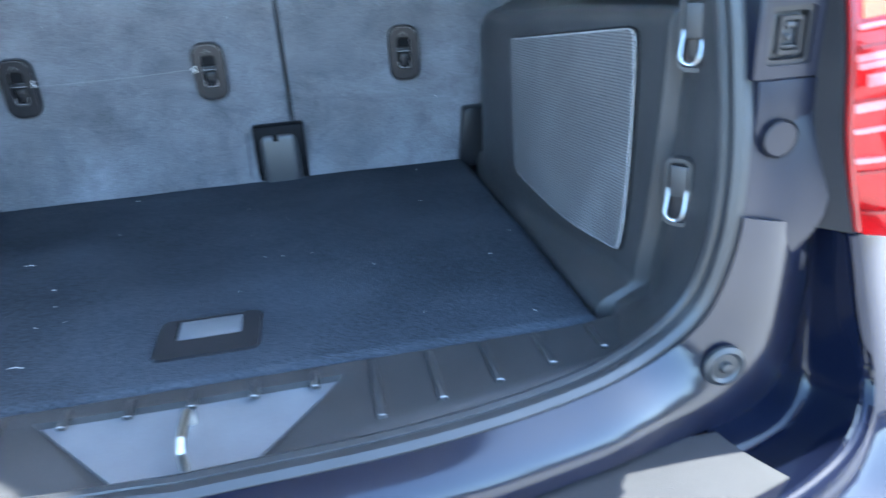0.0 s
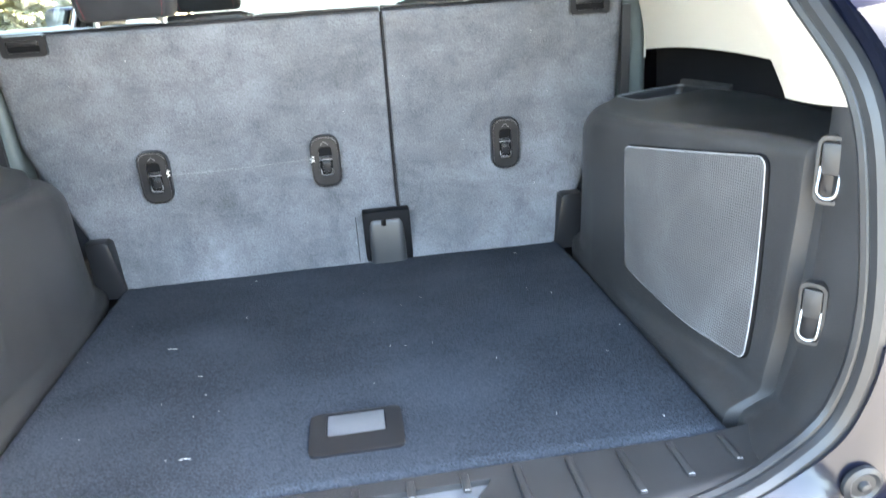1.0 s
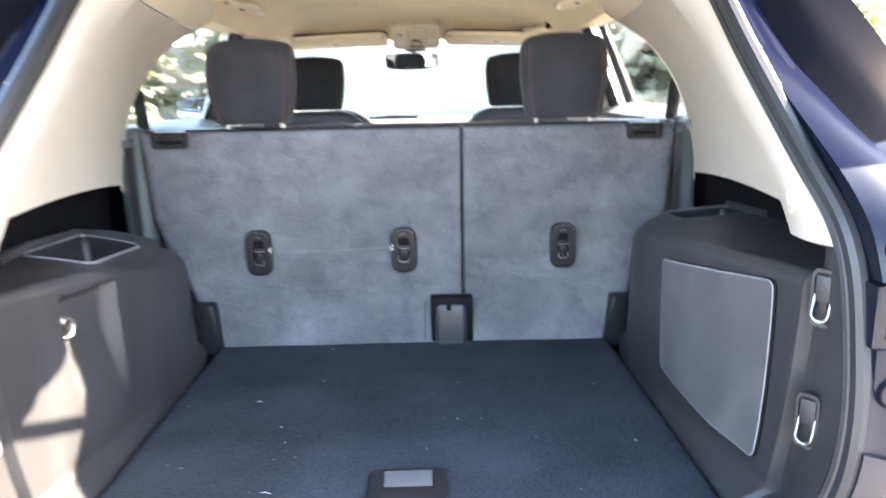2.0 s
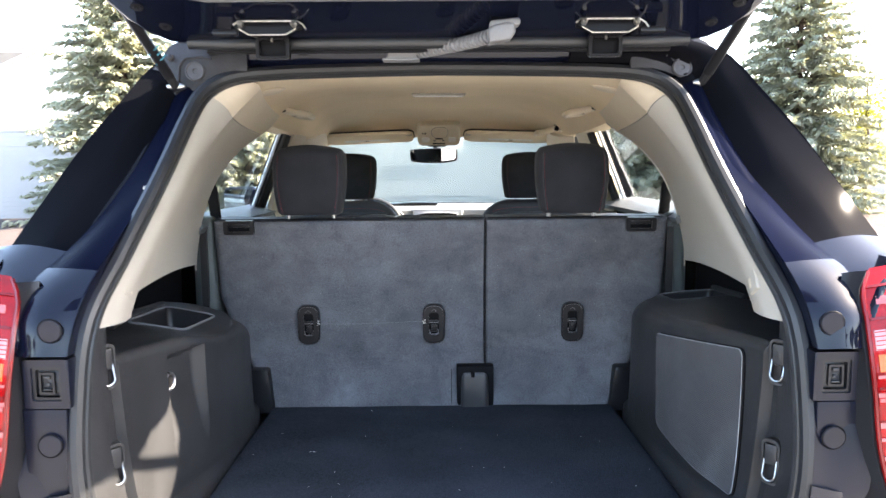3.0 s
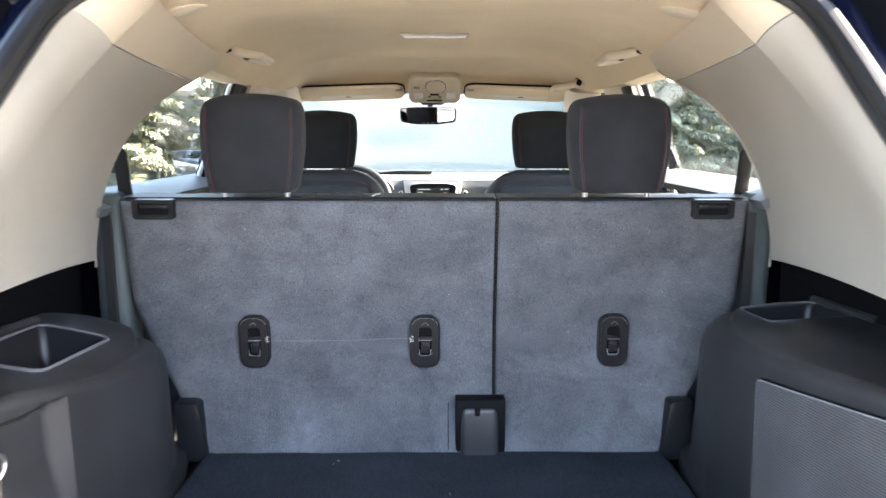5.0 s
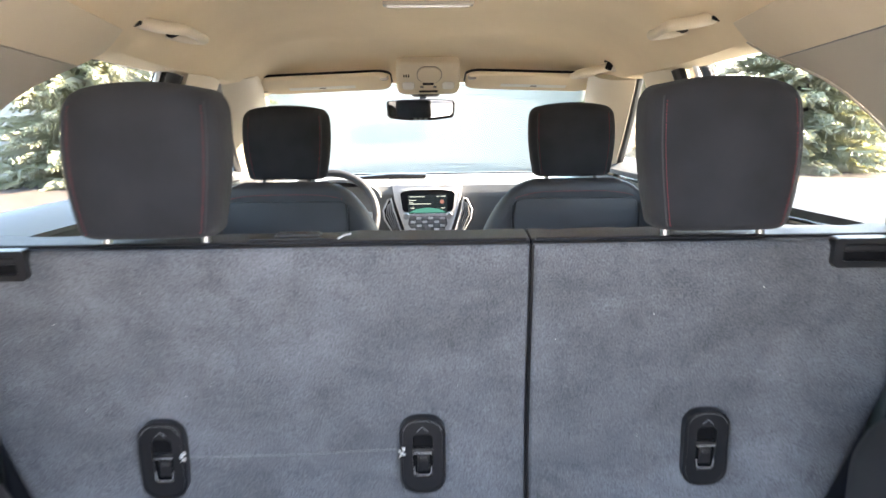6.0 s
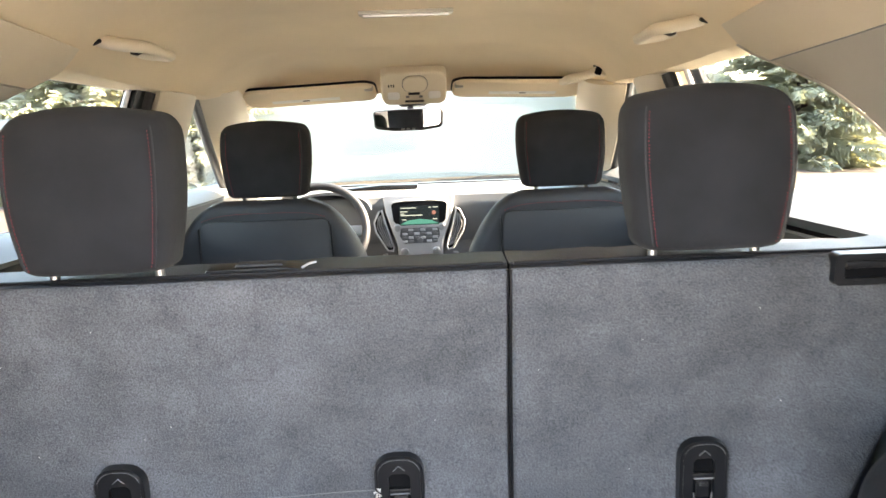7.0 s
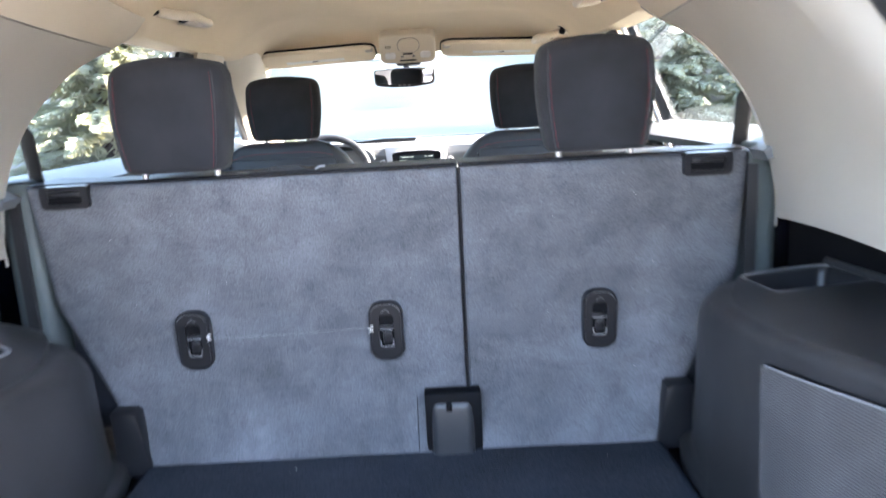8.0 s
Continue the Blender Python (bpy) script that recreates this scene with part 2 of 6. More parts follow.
def box(sx, sy, sz, m=None, bevel=0.0, segs=2, bm=None):
    """A box of full sizes, its edges rounded, moved by m; added to bm if given."""
    b = bmesh.new()
    bmesh.ops.create_cube(b, size=1, matrix=Matrix.Diagonal((sx, sy, sz, 1)))
    if bevel:
        bmesh.ops.bevel(b, geom=b.edges[:], offset=bevel, segments=segs, profile=0.5, affect="EDGES")
    if m is not None:
        b.transform(m)
    return merge(bm, b)


def merge(bm, b):
    if bm is None:
        return b
    me = bpy.data.meshes.new("t")
    b.to_mesh(me)
    bm.from_mesh(me)
    bpy.data.meshes.remove(me)
    b.free()
    return bm


def prism(pts, depth, m=None, bevel=0.0, segs=2, bm=None, back=False):
    """A plate of outline pts in its x, z plane, from y = 0 back to depth, with rounded front edges."""
    b = bmesh.new()
    f = b.faces.new([b.verts.new((x, 0, z)) for x, z in pts])
    r = bmesh.ops.extrude_face_region(b, geom=[f])
    for v in r["geom"]:
        if isinstance(v, bmesh.types.BMVert):
            v.co.y = depth
    if bevel:
        es = [e for e in b.edges if all(abs(v.co.y) < 1e-6 for v in e.verts) or (back and all(abs(v.co.y - depth) < 1e-6 for v in e.verts))]
        bmesh.ops.bevel(b, geom=es, offset=bevel, segments=segs, profile=0.5, affect="EDGES")
    if m is not None:
        b.transform(m)
    return merge(bm, b)


def rrect(w, h, r, n=5):
    """A rounded rectangle's outline round the origin."""
    out = []
    for cx, cz, a in ((w / 2 - r, h / 2 - r, 0), (r - w / 2, h / 2 - r, 90), (r - w / 2, r - h / 2, 180), (w / 2 - r, r - h / 2, 270)):
        for i in range(n + 1):
            t = radians(a + 90 * i / n)
            out.append((cx + r * math.cos(t), cz + r * math.sin(t)))
    return out


def frame_ring(outer, inner, depth, m=None, bm=None):
    """A flat ring between two outlines of equal count, in x, z, from y = 0 to depth."""
    b = bmesh.new()
    n = len(outer)
    rows = [[b.verts.new((x, y, z)) for x, z in o] for o, y in ((outer, 0), (inner, 0), (inner, depth), (outer, depth))]
    for i in range(n):
        j = (i + 1) % n
        for k in range(4):
            b.faces.new((rows[k][i], rows[k][j], rows[(k + 1) % 4][j], rows[(k + 1) % 4][i]))
    if m is not None:
        b.transform(m)
    return merge(bm, b)


def tube(pts, r, n=10, bm=None, closed=False, flat=1.0):
    """A round bar along pts; r may be a list."""
    b = bmesh.new()
    pts = [Vector(p) for p in pts]
    k = len(pts)
    rows = []
    side = None
    for i, p in enumerate(pts):
        a, c = (pts[(i - 1) % k], pts[(i + 1) % k]) if closed else (pts[max(0, i - 1)], pts[min(k - 1, i + 1)])
        d = (c - a).normalized()
        if side is None:
            side = d.orthogonal().normalized()
        side = (side - d * side.dot(d)).normalized()
        up = d.cross(side)
        rr = r[i] if isinstance(r, (list, tuple)) else r
        rows.append([b.verts.new(p + (side * math.cos(t) * flat + up * math.sin(t)) * rr) for t in (2 * math.pi * j / n for j in range(n))])
    for i in range(k if closed else k - 1):
        q = rows[(i + 1) % k]
        for j in range(n):
            b.faces.new((rows[i][j], rows[i][(j + 1) % n], q[(j + 1) % n], q[j]))
    if not closed:
        b.faces.new(rows[0][::-1])
        b.faces.new(rows[-1])
    return merge(bm, b)


def lathe(profile, n=24, m=None, bm=None):
    """A turned form: profile of (radius, height along z)."""
    b = bmesh.new()
    rows = [[b.verts.new((r * math.cos(2 * math.pi * j / n), r * math.sin(2 * math.pi * j / n), z)) for j in range(n)] for r, z in profile]
    for a, c in zip(rows, rows[1:]):
        for j in range(n):
            b.faces.new((a[j], a[(j + 1) % n], c[(j + 1) % n], c[j]))
    b.faces.new(rows[0][::-1])
    b.faces.new(rows[-1])
    if m is not None:
        b.transform(m)
    return merge(bm, b)


def sheet(f, us, vs, thick, bm=None):
    """A curved panel: f(u, v) over the two lists, thick metres deep behind its face."""
    b = bmesh.new()
    P = [[Vector(f(u, v)) for v in vs] for u in us]
    nu, nv = len(us), len(vs)
    top = [[b.verts.new(p) for p in row] for row in P]
    low = []
    for i in range(nu):
        row = []
        for j in range(nv):
            du = P[min(i + 1, nu - 1)][j] - P[max(i - 1, 0)][j]
            dv = P[i][min(j + 1, nv - 1)] - P[i][max(j - 1, 0)]
            row.append(b.verts.new(P[i][j] - du.cross(dv).normalized() * thick))
        low.append(row)
    for i in range(nu - 1):
        for j in range(nv - 1):
            b.faces.new((top[i][j], top[i + 1][j], top[i + 1][j + 1], top[i][j + 1]))
            b.faces.new((low[i][j], low[i][j + 1], low[i + 1][j + 1], low[i + 1][j]))
    for i in range(nu - 1):
        b.faces.new((top[i][0], low[i][0], low[i + 1][0], top[i + 1][0]))
        b.faces.new((top[i][-1], top[i + 1][-1], low[i + 1][-1], low[i][-1]))
    for j in range(nv - 1):
        b.faces.new((top[0][j], top[0][j + 1], low[0][j + 1], low[0][j]))
        b.faces.new((top[-1][j], low[-1][j], low[-1][j + 1], top[-1][j + 1]))
    return merge(bm, b)


def lin(a, b, n):
    return [a + (b - a) * i / n for i in range(n + 1)]


def curve(table):
    """A smooth function through rows (t, values...)."""
    ts = [row[0] for row in table]
    cols = np.array([row[1:] for row in table], float)

    def at(t):
        t = min(max(t, ts[0]), ts[-1])
        i = min(max(sum(1 for q in ts if q <= t) - 1, 0), len(ts) - 2)
        p0, p1, p2, p3 = cols[max(i - 1, 0)], cols[i], cols[i + 1], cols[min(i + 2, len(ts) - 1)]
        t0, t1, t2, t3 = ts[max(i - 1, 0)], ts[i], ts[i + 1], ts[min(i + 2, len(ts) - 1)]
        w = (t - t1) / (t2 - t1)
        m1 = (p2 - p0) / (t2 - t0) * (t2 - t1)
        m2 = (p3 - p1) / (t3 - t1) * (t2 - t1)
        h = (2 * w**3 - 3 * w**2 + 1) * p1 + (w**3 - 2 * w**2 + w) * m1 + (3 * w**2 - 2 * w**3) * p2 + (w**3 - w**2) * m2
        return [float(v) for v in h]

    return at


def blend(a, b, w):
    return Vector(a) * (1 - w) + Vector(b) * w


# ---------------------------------------------------------------- the car: its plan
FLOOR = 0.78
SEATW = 0.68
# rear opening, half of it, from the middle of the sill round to the middle of the roof edge: s, x, y, z
SEAL = curve([(0, 0.0, -0.075, 0.762), (1, 0.25, -0.062, 0.763), (2, 0.44, -0.028, 0.768), (2.7, 0.545, 0.0, 0.79), (3.3, 0.602, 0.0, 0.845), (4, 0.622, -0.008, 0.95),
              (5, 0.628, 0.012, 1.09), (6, 0.622, 0.052, 1.23), (7, 0.60, 0.155, 1.345), (8, 0.572, 0.29, 1.49), (9, 0.555, 0.405, 1.61),
              (9.6, 0.538, 0.458, 1.668), (10.1, 0.495, 0.490, 1.704), (10.6, 0.42, 0.503, 1.719), (12, 0.2, 0.508, 1.727), (13, 0.0, 0.51, 1.73)])
# the rear edge of the beige pillar's inward face
CREASE = curve([(1.215, 0.61, 0.19), (1.275, 0.607, 0.242), (1.35, 0.594, 0.31), (1.43, 0.575, 0.385), (1.50, 0.560, 0.447), (1.56, 0.540, 0.507), (1.61, 0.512, 0.545), (1.655, 0.475, 0.565), (1.70, 0.43, 0.575)])
# the window's edge of the pillar: z, x, y
WINEDGE = curve([(1.205, 0.735, 0.93), (1.28, 0.728, 0.92), (1.38, 0.705, 0.93), (1.46, 0.685, 0.97), (1.52, 0.66, 1.02), (1.58, 0.625, 1.09), (1.63, 0.588, 1.20), (1.655, 0.575, 1.26), (1.70, 0.545, 1.285)])
ROOF = curve([(0.50, 1.735), (0.62, 1.727), (0.85, 1.735), (1.3, 1.78), (1.7, 1.80), (2.1, 1.785), (2.4, 1.745), (2.62, 1.672)])


def headliner_z(x, y):
    z = ROOF(y)[0]
    rail = 1.648 if y < 2.3 else 1.648 - 0.06 * (y - 2.3)
    w = 0.60
    t = min(abs(x) / w, 1)
    return z - (z - rail) * t ** (4.4 + 1.8 * min(max((y - 1.0) / 0.3, 0), 1))


# ---------------------------------------------------------------- ground and surroundings
bm = sheet(lambda u, v: (u, v, 0), lin(-400, 400, 8), lin(-300, 500, 8), 0.3)
tagged(link_mesh("ground", bm, ASPHALT), "pale weathered asphalt car park in sun", "ground", kind="structure")
bm = sheet(lambda u, v: (u, v, 0.10 + 0.05 * noise.noise((u * 0.4, v * 0.4, 0))), lin(-40, 40, 60), lin(12.4, 23.4, 16), 0.25)
bm.transform(pose(0, 0, 0, 0, 0, 5.4))
tagged(link_mesh("mulch_bed", bm, MULCH), "dark brown bark mulch bed under the spruces", "mulch bed", kind="structure")
bm = box(80, 0.16, 0.15, pose(0, 0, 0, 0, 0, 5.4) @ pose(0, 12.3, 0.075), 0.02)
tagged(link_mesh("kerb", bm, CONCRETE), "pale concrete kerb along the mulch bed", "kerb", kind="structure")


def white_wall():
    t = thing("boundary_wall", "long white wall of horizontal vinyl boards behind the spruces", "wall", kind="structure", at=(0, 23.3, 0))
    t.rotation_euler.z = radians(5.4)
    part("core", box(90, 0.2, 2.9, pose(0, 0.12, 1.45)), WALLWHITE, t)
    for i in range(19):
        z = 0.05 + i * 0.15
        bm = bmesh.new()
        v = [bm.verts.new(p) for p in ((-45, -0.03, z), (45, -0.03, z), (45, -0.020, z + 0.146), (-45, -0.020, z + 0.146), (-45, 0.02, z), (45, 0.02, z), (45, 0.02, z + 0.146), (-45, 0.02, z + 0.146))]
        for q in ((0, 1, 2, 3), (4, 7, 6, 5), (0, 4, 5, 1), (3, 2, 6, 7), (0, 3, 7, 4), (1, 5, 6, 2)):
            bm.faces.new([v[k] for k in q])
        part("board", bm, WALLWHITE, t)
    part("cap", box(90, 0.3, 0.07, pose(0, 0.1, 2.935), 0.015), WALLWHITE, t)


white_wall()


def house():
    t = thing("house", "white house with a grey shingle roof beyond the wall", "house", at=(-26, 36, 0))
    part("wall", box(22, 8, 6.3, pose(-4.5, 4.6, 3.15)), WALLWHITE, t)
    slope = Matrix(((0, 1, 0, -16), (1, 0, 0, 0), (0, 0, 1, 0), (0, 0, 0, 1)))
    part("roof", prism([(-0.35, 6.45), (2.6, 8.30), (8.6, 4.9), (8.6, 4.7), (2.6, 8.10), (-0.35, 6.25)], 24.4, slope), ROOFGREY, t)
    part("eave_board", box(14, 0.1, 0.24, pose(-9, -0.38, 6.33), 0.02), WALLWHITE, t)
    g = part("gable", prism([(4.2, 0), (10.2, 0), (10.2, 6.55), (7.2, 7.85), (4.2, 6.55)], 8, pose(0, -1.9, 0)), WALLWHITE, t, "white boarded gable wing")
    part("rake_board", prism([(3.9, 6.38), (7.2, 7.83), (10.5, 6.38), (10.5, 6.58), (7.2, 8.03), (3.9, 6.58)], 0.12, pose(0, -2.03, 0)), WALLWHITE, g)
    part("porch_post", box(0.28, 0.28, 6.2, pose(3.75, -0.2, 3.1), 0.03), WALLWHITE, t)
    for x in (-1.2, 1.2):
        w = part("window", box(0.95, 0.08, 1.5, pose(x, 0.56, 4.6), 0.02), WALLWHITE, t)
        part("window_glass", box(0.78, 0.04, 1.3, pose(x, 0.51, 4.6), 0.005), GLOSSBLACK, w)


house()


def spruce(x, y, h, r, seed, lean=0.0):
    rnd = random.Random(seed)
    t = thing("spruce_tree", "blue-green spruce with drooping layered branches in the mulch bed", "tree", "spruces along the wall", at=(x, y, 0.1))
    part("trunk", tube([(0, 0, -0.1), (0.03, 0, h * 0.35), (0.05, 0.02, h * 0.7), (0.06, 0.02, h)], [0.17, 0.12, 0.06, 0.015], 9), BARK, t)
    verts, faces, lv, lf = [], [], [], []
    z = 0.25
    while z < h * 0.985:
        k = 1 - z / h
        n = int(7 + 9 * k)
        for i in range(n):
            a = 2 * math.pi * (i + rnd.random()) / n
            ln = r * (k ** 0.8) * rnd.uniform(0.72, 1.12) + 0.10
            zz = z + rnd.uniform(-0.22, 0.22)
            ca, sa = math.cos(a), math.sin(a)
            rise = rnd.uniform(-0.16, 0.10) + 0.35 * (1 - k) ** 2
            # limb
            b0 = len(lv)
            for s in (0, 0.5, 1):
                px, pz, rr = ln * s, zz + ln * (rise * s - 0.10 * s * s), 0.022 * (1 - s) + 0.004
                lv.extend([(px * ca - rr * sa, px * sa + rr * ca, pz), (px * ca + rr * sa, px * sa - rr * ca, pz), (px * ca, px * sa, pz + rr * 1.6)])
            for s in (0, 3):
                for q in range(3):
                    lf.append((b0 + s + q, b0 + s + (q + 1) % 3, b0 + s + 3 + (q + 1) % 3, b0 + s + 3 + q))
            # sprays of needles along the limb
            m = max(3, int(ln / 0.085))
            for j in range(m):
                s = (j + rnd.random() * 0.9) / m
                if s < 0.16:
                    continue
                for side in (-1, 1, rnd.uniform(-1, 1), rnd.uniform(-1.3, 1.3)):
                    px, pz = ln * s, zz + ln * (rise * s - 0.10 * s * s) + rnd.uniform(-0.02, 0.04)
                    sl = (0.10 + 0.24 * ln * (1 - s) * 0.8) * rnd.uniform(0.7, 1.25)
                    ang = a + side * rnd.uniform(0.45, 1.1)
                    dx, dy, dz = math.cos(ang), math.sin(ang), rnd.uniform(-0.75, 0.40)
                    w = 0.040 * rnd.uniform(0.8, 1.35)
                    ox, oy = px * ca, px * sa
                    b1 = len(verts)
                    nx, ny = -dy, dx
                    for q, ww in ((0, 0.7), (0.45, 1.0), (1, 0.15)):
                        cx, cy, cz = ox + dx * sl * q, oy + dy * sl * q, pz + dz * sl * q - 0.06 * q * q * sl
                        verts.extend([(cx + nx * w * ww, cy + ny * w * ww, cz - 0.3 * w), (cx, cy, cz + 1.2 * w * ww), (cx - nx * w * ww, cy - ny * w * ww, cz - 0.3 * w)])
                    for q in (0, 3):
                        for e in range(3):
                            faces.append((b1 + q + e, b1 + q + (e + 1) % 3, b1 + q + 3 + (e + 1) % 3, b1 + q + 3 + e))
        z += 0.21 + 0.09 * k
    for nm, vv, ff, mt in (("branchwork", lv, lf, BARK), ("crown", verts, faces, NEEDLES)):
        me = bpy.data.meshes.new(nm)
        me.from_pydata(vv, [], ff)
        me.materials.append(mt)
        ob = new(nm, me)
        ob.parent = t
        ob["kind"] = "stuff"


spruce(-9.3, 20.0, 9.2, 3.0, 3)
spruce(-5.9, 20.8, 7.5, 1.7, 5)
spruce(11.4, 21.4, 9.6, 3.0, 11)
spruce(6.9, 21.6, 8.4, 2.8, 13)


def leafy_tree(x, y, h, seed):
    rnd = random.Random(seed)
    t = thing("leafy_tree", "young broadleaf tree with yellow-green autumn leaves behind the wall", "tree", at=(x, y, 0))
    part("trunk", tube([(0, 0, -0.1), (0.05, 0, h * 0.4), (0.0, 0.1, h * 0.85)], [0.14, 0.1, 0.03], 9), BARK, t)
    verts, faces = [], []
    for i in range(16):
        a, z0 = rnd.uniform(0, 6.28), rnd.uniform(0.3, 0.85) * h
        ln = rnd.uniform(0.8, 1.9) * (1.15 - z0 / h)
        tip = Vector((math.cos(a) * ln, math.sin(a) * ln, z0 + ln * rnd.uniform(0.3, 0.9)))
        part("limb", tube([(0, 0, z0), tip * 0.5 + Vector((0, 0, z0 * 0.5 + 0.1)), tip], [0.035, 0.02, 0.006], 6), BARK, t)
        for j in range(190):
            p = Vector((0, 0, z0)).lerp(tip, rnd.uniform(0.35, 1.1)) + Vector([rnd.gauss(0, 0.24) for _ in range(3)])
            u = Vector([rnd.uniform(-1, 1) for _ in range(3)]).normalized()
            v = u.orthogonal().normalized()
            s = rnd.uniform(0.05, 0.09)
            b0 = len(verts)
            verts.extend([p - u * s, p + v * s * 0.55, p + u * s, p - v * s * 0.55])
            faces.append((b0, b0 + 1, b0 + 2, b0 + 3))
    me = bpy.data.meshes.new("crown")
    me.from_pydata(verts, [], faces)
    me.materials.append(LEAVES)
    ob = new("crown", me)
    ob.parent = t
    ob["kind"] = "stuff"


leafy_tree(15.0, 23.6, 5.2, 21)


def unseen_woods():
    """An unseen belt of woods behind and beside the car park, added for reflections."""
    rnd = random.Random(8)
    verts, faces = [], []
    for i in range(9000):
        az = radians(rnd.uniform(62, 298))
        dist = rnd.uniform(34, 46)
        cell = math.sin(az * 23) + 0.6 * math.sin(az * 57 + 1)
        top = 6.2 + 1.6 * cell
        z = top * rnd.random() ** 0.8
        c = Vector((dist * math.sin(az), dist * math.cos(az), z + 0.3))
        u = Vector([rnd.uniform(-1, 1) for _ in range(3)]).normalized()
        v = u.orthogonal().normalized()
        r = rnd.uniform(0.4, 1.0)
        b0 = len(verts)
        verts.extend([c - u * r, c + v * r * 0.7, c + u * r, c - v * r * 0.7])
        faces.append((b0, b0 + 1, b0 + 2, b0 + 3))
    me = bpy.data.meshes.new("woods")
    me.from_pydata(verts, [], faces)
    me.materials.append(WOODS)
    tagged(new("woods", me), "unseen belt of dark green woods added for reflections", "woods", kind="stuff")


unseen_woods()

# ---------------------------------------------------------------- car body
suv = thing("suv_body", "dark navy sport utility car body with its tailgate open", "car", kind="structure")
# rubber seal round the opening
half = [SEAL(s) for s in lin(0, 13, 78)]
ring = [(x, y, z) for x, y, z in half] + [(-x, y, z) for x, y, z in half[-2:0:-1]]
seal = part("rubber_seal", tube(ring, 0.015, 10, closed=True), RUBBER, suv, "black rubber weatherstrip round the tailgate opening")
tube_in = [(x * 0.982, y + 0.012, 1.245 + (z - 1.245) * 0.982) for x, y, z in ring]
part("seal_lip", tube(tube_in, 0.0085, 8, closed=True), RUBBER, suv)

LAMP_IN = curve([(0.925, 0.752, -0.045), (1.03, 0.722, -0.045), (1.13, 0.714, -0.035), (1.23, 0.711, -0.01), (1.28, 0.718, 0.02), (1.315, 0.745, 0.05)])
# painted frame outside the seal: s, out, forward
JAMB = curve([(0, 0.0, -0.10), (3, 0.02, 0.0), (3.6, 0.06, 0.0), (4, 0.095, -0.01), (5, 0.088, 0.0), (6, 0.095, 0.01), (7, 0.098, 0.055), (8, 0.078, 0.060), (9, 0.068, 0.050), (9.8, 0.060, 0.035), (10.4, 0.05, 0.0), (13, 0.0, -0.02)])


def jamb(sgn, s0, s1):
    def f(s, v):
        x, y, z = SEAL(s)
        o, fw = JAMB(s)
        dip = (0.004 + 0.010 * min(max(s - 6.1, 0), 1)) * math.sin(math.pi * min(v * 1.6, 1))
        zz = z + 0.05 * v * min(max((s - 9.0) / 1.3, 0), 1)
        return (sgn * (x + o * v), y + fw * v + dip, zz)
    return sheet(f, lin(s0, s1, int(9 * (s1 - s0))), lin(0, 1, 12), 0.015)


def roof_channel():
    def f(x, v):
        return (x, 0.50 - 0.10 * v * v + 0.03 * v, 1.735 + 0.075 * v)
    return sheet(f, lin(-0.47, 0.47, 20), lin(0, 1, 6), 0.012)


part("roof_channel", roof_channel(), NAVY, suv)


def quarter(sgn):
    """Painted quarter panel from the tail lamp forward along the side."""
    def f(v, z):
        bulge = 0.90 + 0.035 * math.sin(math.pi * (z - 0.35) / 0.95)
        if z > 1.26:
            bulge -= (z - 1.26) * 0.6
        y = 0.06 + 4.2 * v
        tuck = max(0, 0.14 - v) / 0.14
        return (sgn * (bulge - 0.06 * tuck ** 2), y, z)
    return sheet(f, lin(0, 1, 24), lin(0.32, 1.33, 16), 0.03)


